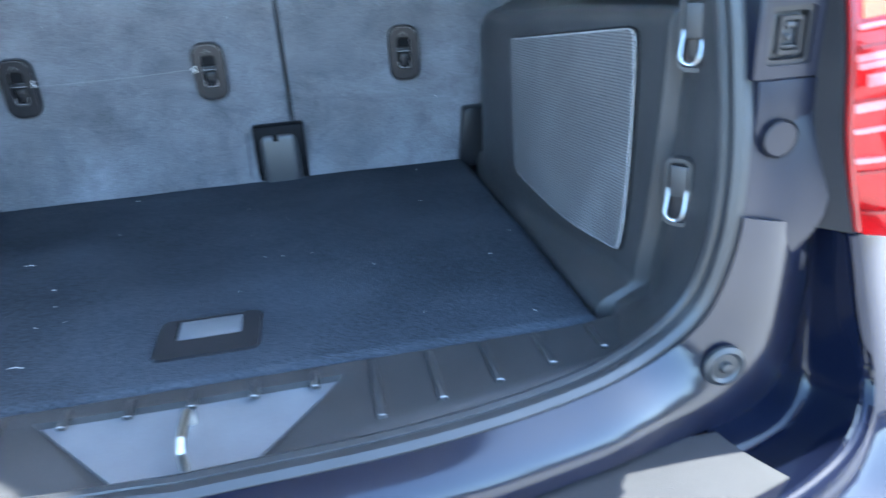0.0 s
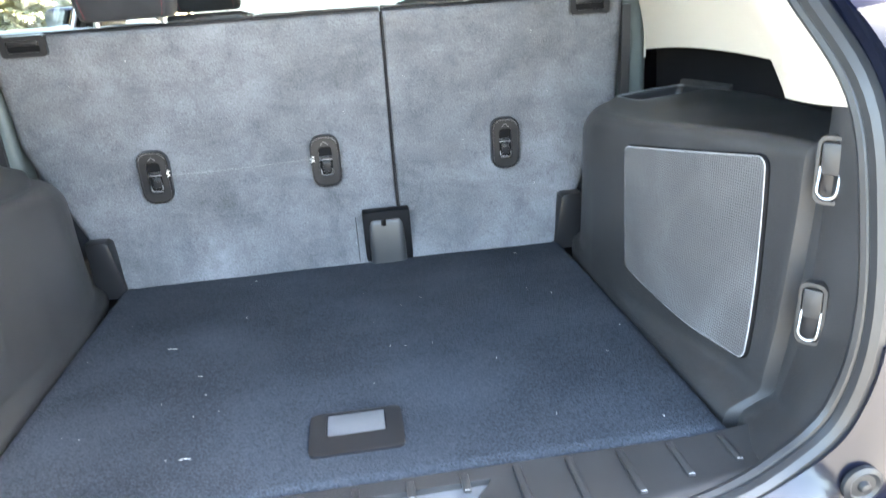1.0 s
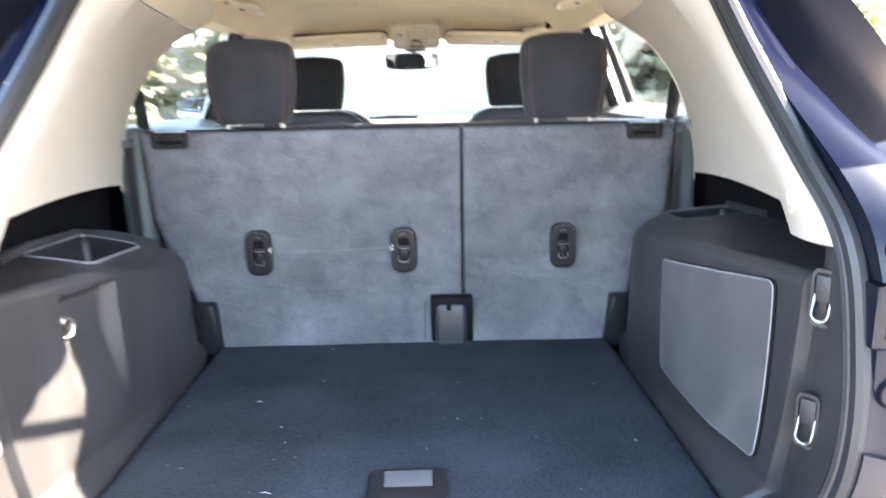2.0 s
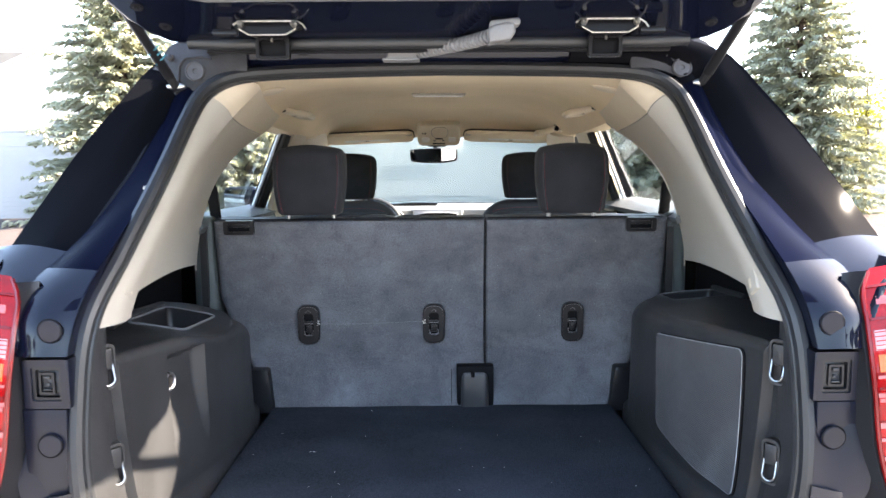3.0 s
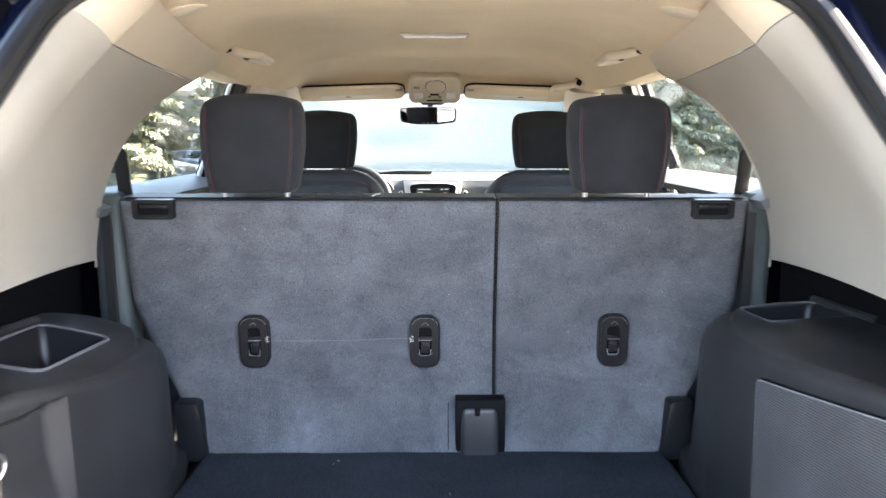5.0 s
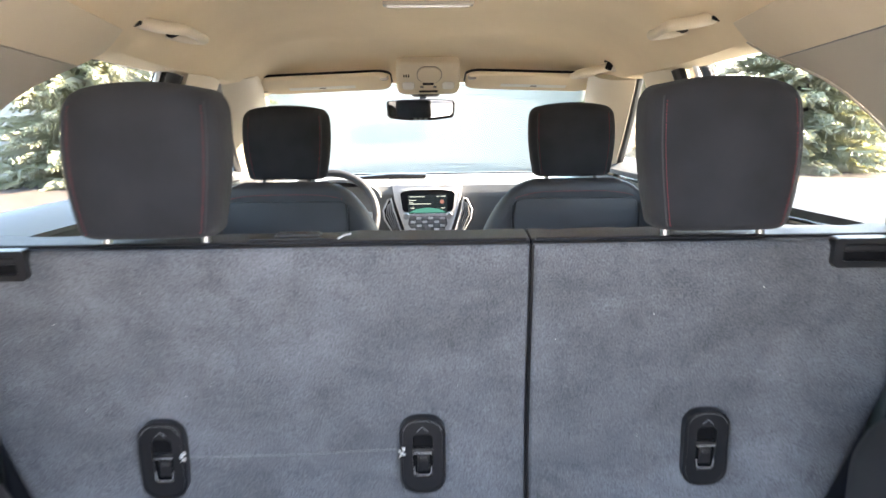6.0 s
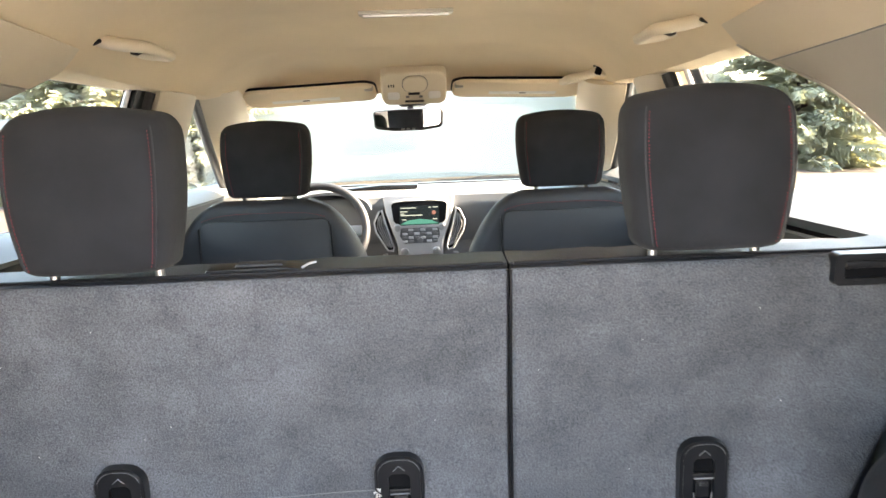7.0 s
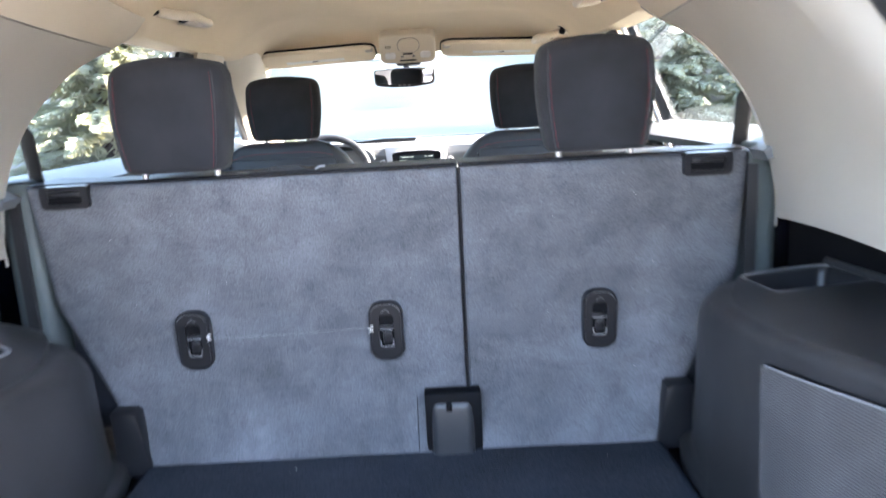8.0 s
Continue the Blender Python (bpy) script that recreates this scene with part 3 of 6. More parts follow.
for sgn in (-1, 1):
    part("rear_jamb", jamb(sgn, 3.3, 6.4), JAMBNAVY, suv)
    part("channel_jamb", jamb(sgn, 6.4, 9.6), CHANNELSHADE, suv, "navy paint in the gate channel, darkened for its shade")
    # painted body put in pillar black, so the corner mirrors no sky
    part("corner_jamb", jamb(sgn, 9.6, 11.5), PILLARBLACK, suv)
    OUT = curve([(6, 0.905, 0.20, 1.262), (6.6, 0.875, 0.245, 1.33), (7.3, 0.824, 0.31, 1.44), (8.1, 0.768, 0.37, 1.55), (8.9, 0.708, 0.43, 1.65), (9.6, 0.660, 0.49, 1.732), (10.4, 0.59, 0.50, 1.764), (11.5, 0.44, 0.47, 1.780)])

    def pillar(s, v, sgn=sgn):
        x, y, z = SEAL(s)
        o, fw = JAMB(s)
        q = blend((x + o - 0.004, y + fw - 0.003, z + 0.05 * min(max((s - 9.0) / 1.3, 0), 1) + 0.002), OUT(s), v)
        k = 0.014 * (min(v / 0.40, (1 - v) / 0.60) if s < 9.5 else 0.5 * math.sin(math.pi * v))
        return (sgn * q.x, q.y - k, q.z + 0.4 * k)

    def side_glass(s, v, sgn=sgn):
        x, y, z = OUT(s)
        q = blend((x, y, z), (0.835 - 0.42 * (z - 1.30), 1.02, z), v)
        return (sgn * q.x, q.y, q.z)
    part("d_pillar_panel", sheet(pillar, lin(6, 9.55, 36), lin(0, 1, 8), 0.02), PILLARBLACK, suv, "black rear pillar panel")
    # blackened likewise against the sky's reflection
    part("roof_corner", sheet(pillar, lin(9.55, 11.5, 16), lin(0, 1, 8), 0.02), PILLARBLACK, suv)
    edge = [blend(SEAL(q), (SEAL(q)[0] + JAMB(q)[0], SEAL(q)[1] + JAMB(q)[1], SEAL(q)[2]), 1.02) for q in lin(6.4, 9.0, 24)]
    part("pillar_strip", tube([(sgn * (v.x + 0.004), v.y - 0.006, v.z) for v in edge], [0.0015 + 0.0065 * math.sin(math.pi * q / 24) for q in range(25)], 8), GLOSSBLACK, suv)
    part("quarter_glass", sheet(side_glass, lin(6, 9.8, 20), lin(0, 1, 6), 0.02), PILLARBLACK, suv)
    part("lamp_pocket", sheet(lambda z, v, s=sgn: (s * (0.702 * (1 - v) + LAMP_IN(z)[0] * v), (0.012 + 0.25 * max(0, z - 1.12)) * (1 - v) + (LAMP_IN(z)[1] + 0.004) * v, z), lin(0.93, 1.305, 14), lin(0, 1, 4), 0.01), SATIN, suv)
    part("quarter_panel", quarter(sgn), NAVY, suv)

# lamps, plugs and stops beside the opening


LAMP_OUT = curve([(0.925, 0.80, -0.035), (1.03, 0.90, 0.02), (1.13, 0.925, 0.06), (1.23, 0.925, 0.10), (1.315, 0.90, 0.16)])


LEDGES = (0.955, 1.010, 1.084, 1.142, 1.182, 1.250)


def lamp_point(z, v):
    a, b = LAMP_IN(z), LAMP_OUT(z)
    k = math.sin(math.pi * v)
    # stepped ledges across the lens
    step = 0.0
    for z0 in LEDGES:
        if z0 < z < z0 + 0.034:
            step = 0.006 * (1 - (z - z0) / 0.034)
    return Vector((a[0] + (b[0] - a[0]) * v, a[1] + (b[1] - a[1]) * v - 0.05 * k - step * min(1, max(0, 5 * (v - 0.06)), 5 * (1 - v)), z + 0.012 * k))


def tail_lamp(sgn):
    def face(z, v):
        p = lamp_point(z, v)
        return (sgn * p.x, p.y, p.z)

    def patch(z0, z1, v0, v1, proud):
        def f(z, v):
            p = lamp_point(z, v)
            return (sgn * p.x, p.y - proud, p.z)
        return sheet(f, lin(z0, z1, 4), lin(v0, v1, 8), -0.004 * sgn)
    t = part("tail_lamp", sheet(face, lin(0.925, 1.315, 110), lin(0, 1, 16), -0.03 * sgn), REDLENS, suv, "red tail lamp lens with clear sections")
    part("pale_section", patch(1.187, 1.219, 0.03, 0.38, 0.003), FOGGEDLENS, t, "fogged clear reversing lamp section")
    # these two narrow bands paint glare on the red lens
    part("pale_section", patch(1.086, 1.098, 0.06, 0.42, 0.003), PINKLENS, t)
    part("pale_section", patch(1.258, 1.270, 0.08, 0.46, 0.003), PINKLENS, t)
    part("lens_divider", patch(1.150, 1.245, 0.40, 0.415, 0.004), FOGGEDLENS, t)
    part("amber_lens", patch(1.152, 1.180, 0.04, 0.36, 0.002), AMBER, t, "amber turn section")
    for z in lin(1.188, 1.216, 4):
        part("clear_rib", patch(z, z + 0.0016, 0.03, 0.38, 0.0055), REDLENS, t)
    # paler strips stand in for light caught by the ledges
    part("pale_ledge", patch(1.142, 1.147, 0.02, 0.45, 0.003), PINKLENS, t)
    part("pale_ledge", patch(1.104, 1.110, 0.02, 0.42, 0.003), PINKLENS, t)
    for z, h in ((1.112, 0.007), (1.062, 0.009), (1.040, 0.005), (1.008, 0.006)):
        part("pale_ledge", patch(z, z + h, 0.008, 0.20, 0.004), PINKLENS, t)
    for z in (1.285, 1.235, 1.124, 1.070, 0.995, 0.950):
        part("lens_rib", patch(z, z + 0.004, 0.02, 0.9, 0.004), DARKRED, t)
    part("lens_rim", tube([(sgn * (lamp_point(z, 0).x - 0.001), lamp_point(z, 0).y - 0.001, z) for z in lin(0.93, 1.31, 20)], 0.004, 6), DARKRED, t)


for sgn in (-1, 1):
    tail_lamp(sgn)
    for x, y, z in ((0.650, -0.008, 1.232), (0.660, -0.012, 1.036), (0.698, -0.006, 0.885)):
        pl = part("body_plug", lathe([(0.0195, 0), (0.0195, 0.006), (0.018, 0.0075), (0.006, 0.008)], 28, pose(sgn * x, y, z, 90, 0, 0)), JAMBNAVY, suv, "round navy body plug")
        part("plug_groove", tube([(sgn * x + 0.0200 * math.cos(a), y - 0.006, z + 0.0200 * math.sin(a)) for a in (2 * math.pi * k / 32 for k in range(32))], 0.0012, 6, closed=True), DARKTRIM, pl)
    st = part("bump_stop", frame_ring(rrect(0.076, 0.084, 0.005), rrect(0.050, 0.058, 0.004), 0.03, pose(sgn * 0.664, -0.010, 1.14)), JAMBNAVY, suv, "navy bracket with a black tailgate bump stop")
    part("wedge_frame", frame_ring(rrect(0.050, 0.058, 0.004), rrect(0.040, 0.048, 0.003), 0.02, pose(sgn * 0.664, -0.006, 1.14)), SATIN, st)
    part("wedge", prism(rrect(0.040, 0.048, 0.003), 0.02, pose(sgn * 0.664, 0.002, 1.14), 0.003), BLACKTRIM, st)
    part("wedge_ridge", frame_ring(rrect(0.026, 0.038, 0.003), rrect(0.019, 0.030, 0.002), 0.008, pose(sgn * 0.666, -0.005, 1.14)), SATIN, st)
    part("wedge_pip", box(0.012, 0.006, 0.006, pose(sgn * 0.666, -0.002, 1.150), 0.002), BLACKTRIM, st)
    part("wedge_pip", box(0.006, 0.006, 0.006, pose(sgn * 0.664, -0.002, 1.138), 0.002), BLACKTRIM, st)
    part("wedge_pip", box(0.014, 0.006, 0.003, pose(sgn * 0.666, -0.002, 1.129), 0.001), BLACKTRIM, st)
    part("bracket_flange", box(0.006, 0.034, 0.084, pose(sgn * 0.628, 0.006, 1.14), 0.002), JAMBNAVY, st)
    flip = Matrix.Diagonal((sgn, 1, 1, 1))
    part("lower_jamb_plate", prism([(0.638, 0.945), (0.706, 0.945), (0.706, 1.097), (0.632, 1.097)], 0.012, flip @ pose(0, -0.012, 0), 0.003), JAMBNAVY, suv)
    # the painted corner above the bracket: z, then its inner and outer edges
    edge_in = curve([(1.187, 0.630, -0.010), (1.25, 0.622, 0.012), (1.30, 0.614, 0.055), (1.345, 0.606, 0.112), (1.40, 0.596, 0.185), (1.46, 0.582, 0.256), (1.52, 0.570, 0.316), (1.61, 0.556, 0.408)])
    edge_out = curve([(1.187, 0.706, -0.010), (1.25, 0.712, 0.010), (1.30, 0.726, 0.078), (1.345, 0.708, 0.165), (1.40, 0.682, 0.235), (1.46, 0.660, 0.302), (1.52, 0.642, 0.362), (1.61, 0.620, 0.448)])
    edge_seal = curve([(1.187, 0.634, 0.042), (1.25, 0.626, 0.075), (1.30, 0.618, 0.115), (1.345, 0.610, 0.160), (1.40, 0.598, 0.210), (1.46, 0.586, 0.264), (1.52, 0.576, 0.318)])
    edge_top = curve([(1.187, 0.706, 0.0, 1.19), (1.25, 0.80, 0.06, 1.315), (1.30, 0.90, 0.17, 1.318), (1.345, 0.885, 0.225, 1.345)])

    def corner_skin(z, v, s=sgn, a=edge_in, b=edge_out):
        p, q = a(z), b(z)
        k = 0.010 * math.sin(math.pi * v) * (1 - 1.6 * max(0, z - 1.36) / 0.16)
        return (s * (p[0] + (q[0] - p[0]) * v), p[1] + (q[1] - p[1]) * v - k, z + 0.3 * k)

    def corner_cheek(z, v, s=sgn, a=edge_in, b=edge_seal):
        p, q = a(z), b(z)
        return (s * (p[0] + (q[0] - p[0]) * v), p[1] + (q[1] - p[1]) * v, z)

    def corner_top(z, v, s=sgn, a=edge_out, b=edge_top):
        p, q = a(z), b(z)
        k = 0.012 * math.sin(math.pi * v)
        return (s * (p[0] + (q[0] - p[0]) * v), p[1] + (q[1] - p[1]) * v - k, z + (q[2] - z) * v + k)
    part("upper_jamb", sheet(corner_skin, lin(1.187, 1.32, 12), lin(0, 1, 10), 0.004), NAVY, suv)
    part("upper_channel", sheet(corner_skin, lin(1.32, 1.60, 22), lin(0, 1, 10), 0.004), CHANNELSHADE, suv)
    part("jamb_cheek", sheet(corner_cheek, lin(1.187, 1.44, 18), lin(0, 1, 4), 0.003), NAVY, suv)
    part("jamb_shoulder", sheet(corner_top, lin(1.187, 1.345, 12), lin(0, 1, 10), 0.004), NAVY, suv)
    part("jamb_grommet", lathe([(0.026, 0), (0.026, 0.006), (0.02, 0.009), (0.016, 0.006), (0.008, 0.006), (0.006, 0.012), (0.002, 0.013)], 28, pose(sgn * 0.612, -0.032, 0.775, 90)), RUBBER, suv, "round rubber buffer with a screw")

# sill, lower corners and bumper
RIM = curve([(0, 0.56, -0.185, 0.690), (1, 0.655, -0.152, 0.692), (2, 0.722, -0.120, 0.700), (3, 0.762, -0.090, 0.725), (4, 0.771, -0.070, 0.773), (5, 0.762, -0.052, 0.845), (6, 0.748, -0.040, 0.924)])
FLANGE = curve([(0, 0.598, -0.032, 0.684), (1, 0.640, -0.027, 0.695), (2, 0.678, -0.02, 0.716), (3, 0.700, -0.012, 0.745), (4, 0.714, -0.005, 0.775), (5, 0.724, 0.002, 0.834), (6, 0.722, 0.004, 0.933)])


def corner_well(sgn):
    """Painted hollow between the opening and the bumper's corner."""
    def f(s, v):
        p = blend(FLANGE(s), RIM(s), v)
        k = math.sin(math.pi * v)
        return (sgn * (p.x + 0.01 * k), p.y + 0.035 * k, p.z - 0.045 * k * (1 if s < 4 else (6 - s) / 2))
    part("corner_well", sheet(f, lin(0, 6, 30), lin(0, 1, 12), 0.008), NAVY, suv)
    part("jamb_flange", tube([(sgn * FLANGE(s)[0], FLANGE(s)[1] - 0.004, FLANGE(s)[2]) for s in lin(0, 6, 24)], 0.0045, 8), NAVY, suv)


def sill_edge(s):
    """Lower edge of the paint below the seal, from the middle of the sill round into the side flange."""
    x, y, z = SEAL(s)
    low = Vector((x, y - 0.057, 0.707))
    if s < 2.2:
        return low
    k = min((s - 2.2) / 0.75, 1)
    k = k * k * (3 - 2 * k)
    return blend(low, FLANGE(min(max((s - 2.45) / 1.6, 0), 1) * 6), k)


def painted_sill(sgn):
    def f(s, v):
        x, y, z = SEAL(s)
        top = Vector((x, y - 0.012, z - 0.002))
        p = blend(top, sill_edge(s), v)
        k = math.sin(math.pi * v)
        return (sgn * p.x, p.y - 0.012 * k, p.z + 0.010 * k * max(0, 1 - s / 3))
    part("painted_sill", sheet(f, lin(0, 4.05, 60), lin(0, 1, 10), 0.008), SILLNAVY, suv, "glossy navy painted sill and corner")


for sgn in (-1, 1):
    corner_well(sgn)
    painted_sill(sgn)


def bumper():
    t = part("bumper", sheet(lambda u, v: (0.66 * u, -0.205 - 0.035 * math.cos(u * 1.4) - 0.05 * v + 0.06 * v * v, 0.672 - 0.36 * v), lin(-1, 1, 40), lin(0, 1, 8), 0.02), NAVY, suv, "navy rear bumper")

    def pad(u, v):
        w = 0.597 + 0.045 * min(v * 1.6, 1) ** 1.5
        y0 = SEAL(min(abs(u) * 0.60 / 0.1764, 2.6))[1] - 0.055
        return (u * w, y0 + (-0.215 + 0.035 * u * u - y0) * v, 0.700 - 0.012 * v - 0.018 * v * v)
    part("step_pad", sheet(pad, lin(-1, 1, 40), lin(0, 1, 8), -0.015), STEPPAD, t, "textured black bumper step pad")
    for sgn in (-1, 1):
        far = curve([(0, 0.60, -0.26, 0.60), (1, 0.74, -0.24, 0.60), (2, 0.86, -0.17, 0.62), (3, 0.92, -0.06, 0.68), (4, 0.94, 0.02, 0.76), (5, 0.945, 0.06, 0.85), (6, 0.93, 0.07, 0.935)])

        def corner(s, v, sgn=sgn):
            p, q = Vector(RIM(s)), Vector(far(s))
            # rolls over at once behind the rim, then runs out to the side
            out, fall = v ** 1.5, min(1, 0.10 * v + 0.90 * v ** 0.55)
            return (sgn * (p.x + (q.x - p.x) * out), p.y + (q.y - p.y) * out - 0.01 * math.sin(math.pi * v), p.z + (q.z - p.z) * fall)
        part("bumper_corner", sheet(corner, lin(0, 6, 40), [0, 0.01, 0.03, 0.06, 0.10, 0.16, 0.24, 0.34, 0.46, 0.6, 0.75, 0.88, 1], 0.010), NAVY, t)
        part("corner_rim", tube([(sgn * RIM(q)[0], RIM(q)[1], RIM(q)[2]) for q in lin(0, 6, 30)], 0.004, 8), NAVY, t)

        def cheek(s, v, sgn=sgn):
            p = far(s)
            return (sgn * (p[0] - 0.02 * v), p[1] + 0.02 * v, p[2] + (0.28 - p[2]) * v)
        part("bumper_cheek", sheet(cheek, lin(0, 6, 24), lin(0, 1, 6), 0.015), NAVY, t)


bumper()

# roof, pillars, glass


def roof_skin(y, x):
    return (x, y, headliner_z(x * 0.9, min(max(y, 0.5), 2.62)) + 0.05 - 0.10 * max(0, abs(x) - 0.55))


part("roof_panel", sheet(roof_skin, lin(0.52, 2.66, 24), lin(-0.68, 0.68, 20), 0.012), NAVY, suv)
part("roof_edge", sheet(roof_skin, lin(0.465, 0.52, 4), lin(-0.52, 0.52, 20), 0.012), CHANNELSHADE, suv)
for sgn in (-1, 1):
    part("roof_side", sheet(lambda y, v, s=sgn: (s * (0.667 + 0.014 * v), y, 1.650 - 0.06 * max(0, y - 2.3) + 0.040 * v), lin(1.05, 2.66, 16), lin(0, 1, 3), 0.006), NAVY, suv)
    part("door_top_gasket", tube([(sgn * 0.660, y, 1.656) for y in lin(1.35, 2.22, 12)], 0.008, 8), RUBBER, suv)
    part("b_pillar_frame", sheet(lambda z, v, s=sgn: (s * (0.80 - 0.40 * (z - 1.30)), 1.72 + 0.08 * v, z), lin(1.28, 1.66, 8), lin(0, 1, 5), 0.03), GLOSSBLACK, suv)
    # silver tube paints the sunlit edge of the black door frame
    part("b_pillar_glint", tube([(sgn * (0.785 - 0.40 * (z - 1.30)), 1.712, z) for z in lin(1.28, 1.655, 10)], 0.007, 8), SILVER, suv)
    part("b_pillar_gasket", tube([(sgn * (0.768 - 0.40 * (z - 1.30)), 1.787, z) for z in lin(1.28, 1.648, 10)], 0.017, 10), RUBBER, suv)
    part("b_pillar_trim", sheet(lambda z, v, s=sgn: (s * (0.742 - 0.34 * (z - 1.30) - 0.02 * math.sin(math.pi * v)), 1.80 + 0.26 * v, z), lin(0.9, 1.655, 12), lin(0, 1, 8), 0.02), TAN, suv, "beige middle pillar trim")
    fore = curve([(0, 0.640, 2.14, 1.662), (0.25, 0.672, 2.29, 1.60), (0.6, 0.715, 2.53, 1.47), (1, 0.760, 2.84, 1.295)])
    part("a_pillar_gasket", tube([(sgn * fore(q)[0], fore(q)[1], fore(q)[2]) for q in lin(0, 1, 16)], 0.015, 10), RUBBER, suv)

    def a_trim(q, v, sgn=sgn, fore=fore):
        p = blend(fore(q), blend((0.560, 2.38, 1.690), (0.712, 3.34, 1.285), q), v)
        return (sgn * (p.x - 0.018 * math.sin(math.pi * v) - 0.004), p.y, p.z - 0.008 * math.sin(math.pi * v))
    part("a_pillar", sheet(a_trim, lin(0, 1, 14), lin(0, 1, 8), 0.02), TAN, suv, "beige front pillar trim")
    part("door_panel", sheet(lambda y, v, s=sgn: (s * (0.70 + 0.13 * v), y, 1.330 + 0.03 * math.sin(math.pi * v * 0.7)), lin(0.90, 3.3, 20), lin(0, 1, 8), 0.02), DASH, suv, "grey door top trim")
    part("door_inner", sheet(lambda y, z, s=sgn: (s * 0.705, y, z), lin(0.95, 3.3, 6), lin(0.45, 1.32, 6), 0.02), BLACKTRIM, suv)
    pane = part("rear_door_pane", sheet(lambda y, z, s=sgn: (s * (0.815 - 0.42 * (z - 1.30)), y, z), lin(0.90, 1.73, 6), lin(1.30, 1.68, 6), 0.004), SIDEGLASS, suv)
    pane2 = part("front_door_pane", sheet(lambda y, z, s=sgn: (s * (0.815 - 0.42 * (z - 1.30)), y, z), lin(1.81, 2.95, 6), lin(1.30, 1.68, 6), 0.004), SIDEGLASS, suv)
    pane.visible_shadow = pane2.visible_shadow = False
screen_pane = part("windscreen", sheet(lambda x, v: (x * (0.60 + 0.12 * v), 2.66 + 0.84 * v - 0.10 * (x * x) * (1 - 0.2 * v) + 0.05, 1.68 - 0.42 * v), lin(-1, 1, 12), lin(0, 1, 8), 0.005), WINDSCREEN, suv)
screen_pane.visible_shadow = False
part("bonnet", sheet(lambda x, v: (x, 3.45 + 0.95 * v, 1.20 - 0.10 * v - 0.08 * x * x), lin(-0.85, 0.85, 12), lin(0, 1, 6), 0.02), NAVY, suv)
part("front_end", box(1.7, 0.06, 0.75, pose(0, 4.4, 0.72), 0.02), NAVY, suv)
part("cabin_floor", box(1.6, 3.0, 0.04, pose(0, 2.2, 0.42)), BLACKTRIM, suv)
part("under_floor", box(1.7, 1.1, 0.04, pose(0, 0.5, 0.42)), BLACKTRIM, suv)
for sgn in (-1, 1):
    for y in (0.95, 3.75):
        w = part("wheel", lathe([(0.20, -0.09), (0.34, -0.11), (0.36, -0.06), (0.36, 0.06), (0.34, 0.11), (0.20, 0.09)], 32, pose(sgn * 0.80, y, 0.36, 0, 90)), RUBBER, suv)
        part("rim", lathe([(0.03, -0.08), (0.19, -0.07), (0.205, -0.09), (0.205, 0.09), (0.19, 0.07), (0.03, 0.08)], 24, pose(sgn * 0.80, y, 0.36, 0, 90)), SILVER, w)
mir = part("door_mirror", box(0.17, 0.10, 0.12, pose(-0.985, 2.36, 1.365), 0.03, 3), NAVY, suv, "navy door mirror")
part("mirror_face", prism(rrect(0.14, 0.095, 0.02), 0.004, pose(-0.985, 2.304, 1.365, 0, 0, 14), 0.0), MIRROR, mir)
part("mirror_stalk", box(0.12, 0.06, 0.04, pose(-0.89, 2.38, 1.32), 0.012), NAVY, mir)

# ---------------------------------------------------------------- tailgate, opened
GATE_M = pose(0, 0.37, 1.768, -22)


def tailgate():
    t = thing("tailgate", "open navy tailgate raised over the cargo opening", "tailgate", at=(0, 0.37, 1.768))
    t.matrix_basis = GATE_M
    half_out = [(0.45, -1.06), (0.62, -1.0), (0.68, -0.92), (0.71, -0.70), (0.68, -0.40), (0.645, -0.20), (0.618, -0.10), (0.595, -0.055), (0.56, -0.02), (0.51, -0.005)]
    out = [(-x, y) for x, y in half_out[::-1]] + half_out
    # outlines lie in x, y; the plate grows upwards
    def plate(pts, z0, h, bev):
        return prism([(x, y) for x, y in pts], h, Matrix(((1, 0, 0, 0), (0, 0, 1, 0), (0, 1, 0, z0), (0, 0, 0, 1))), bev, 3)
    part("inner_frame", plate(out, -0.02, 0.07, 0.018), NAVY, t)
    part("outer_skin", plate([(x * 1.03, y * 1.02 + (0.055 if y > -0.1 else 0.01)) for x, y in out], 0.052, 0.02, 0.008), NAVY, t)
    part("trim_panel", plate([(x * 0.84, -0.185 + y * 0.80) for x, y in out], -0.045, 0.028, 0.012), GREYPLASTIC, t, "grey plastic inner trim")
    part("gate_seal", tube([(-0.52, -0.020, -0.016), (-0.45, -0.024, -0.022), (0.45, -0.024, -0.022), (0.52, -0.020, -0.016)], 0.0135, 12), RUBBER, t, "thick black rubber seal")
    part("seal_strip", box(0.98, 0.012, 0.006, pose(0, 0.004, -0.024), 0.002), SATIN, t)
    for sgn in (-1, 1):
        for x, y in ((0.545, -0.085), (0.575, -0.15)):
            b = part("bolt", lathe([(0.012, 0), (0.012, -0.002), (0.0065, -0.002), (0.0065, -0.005), (0.003, -0.0055)], 16, pose(sgn * x, y, -0.02)), SATIN, t)


tailgate()


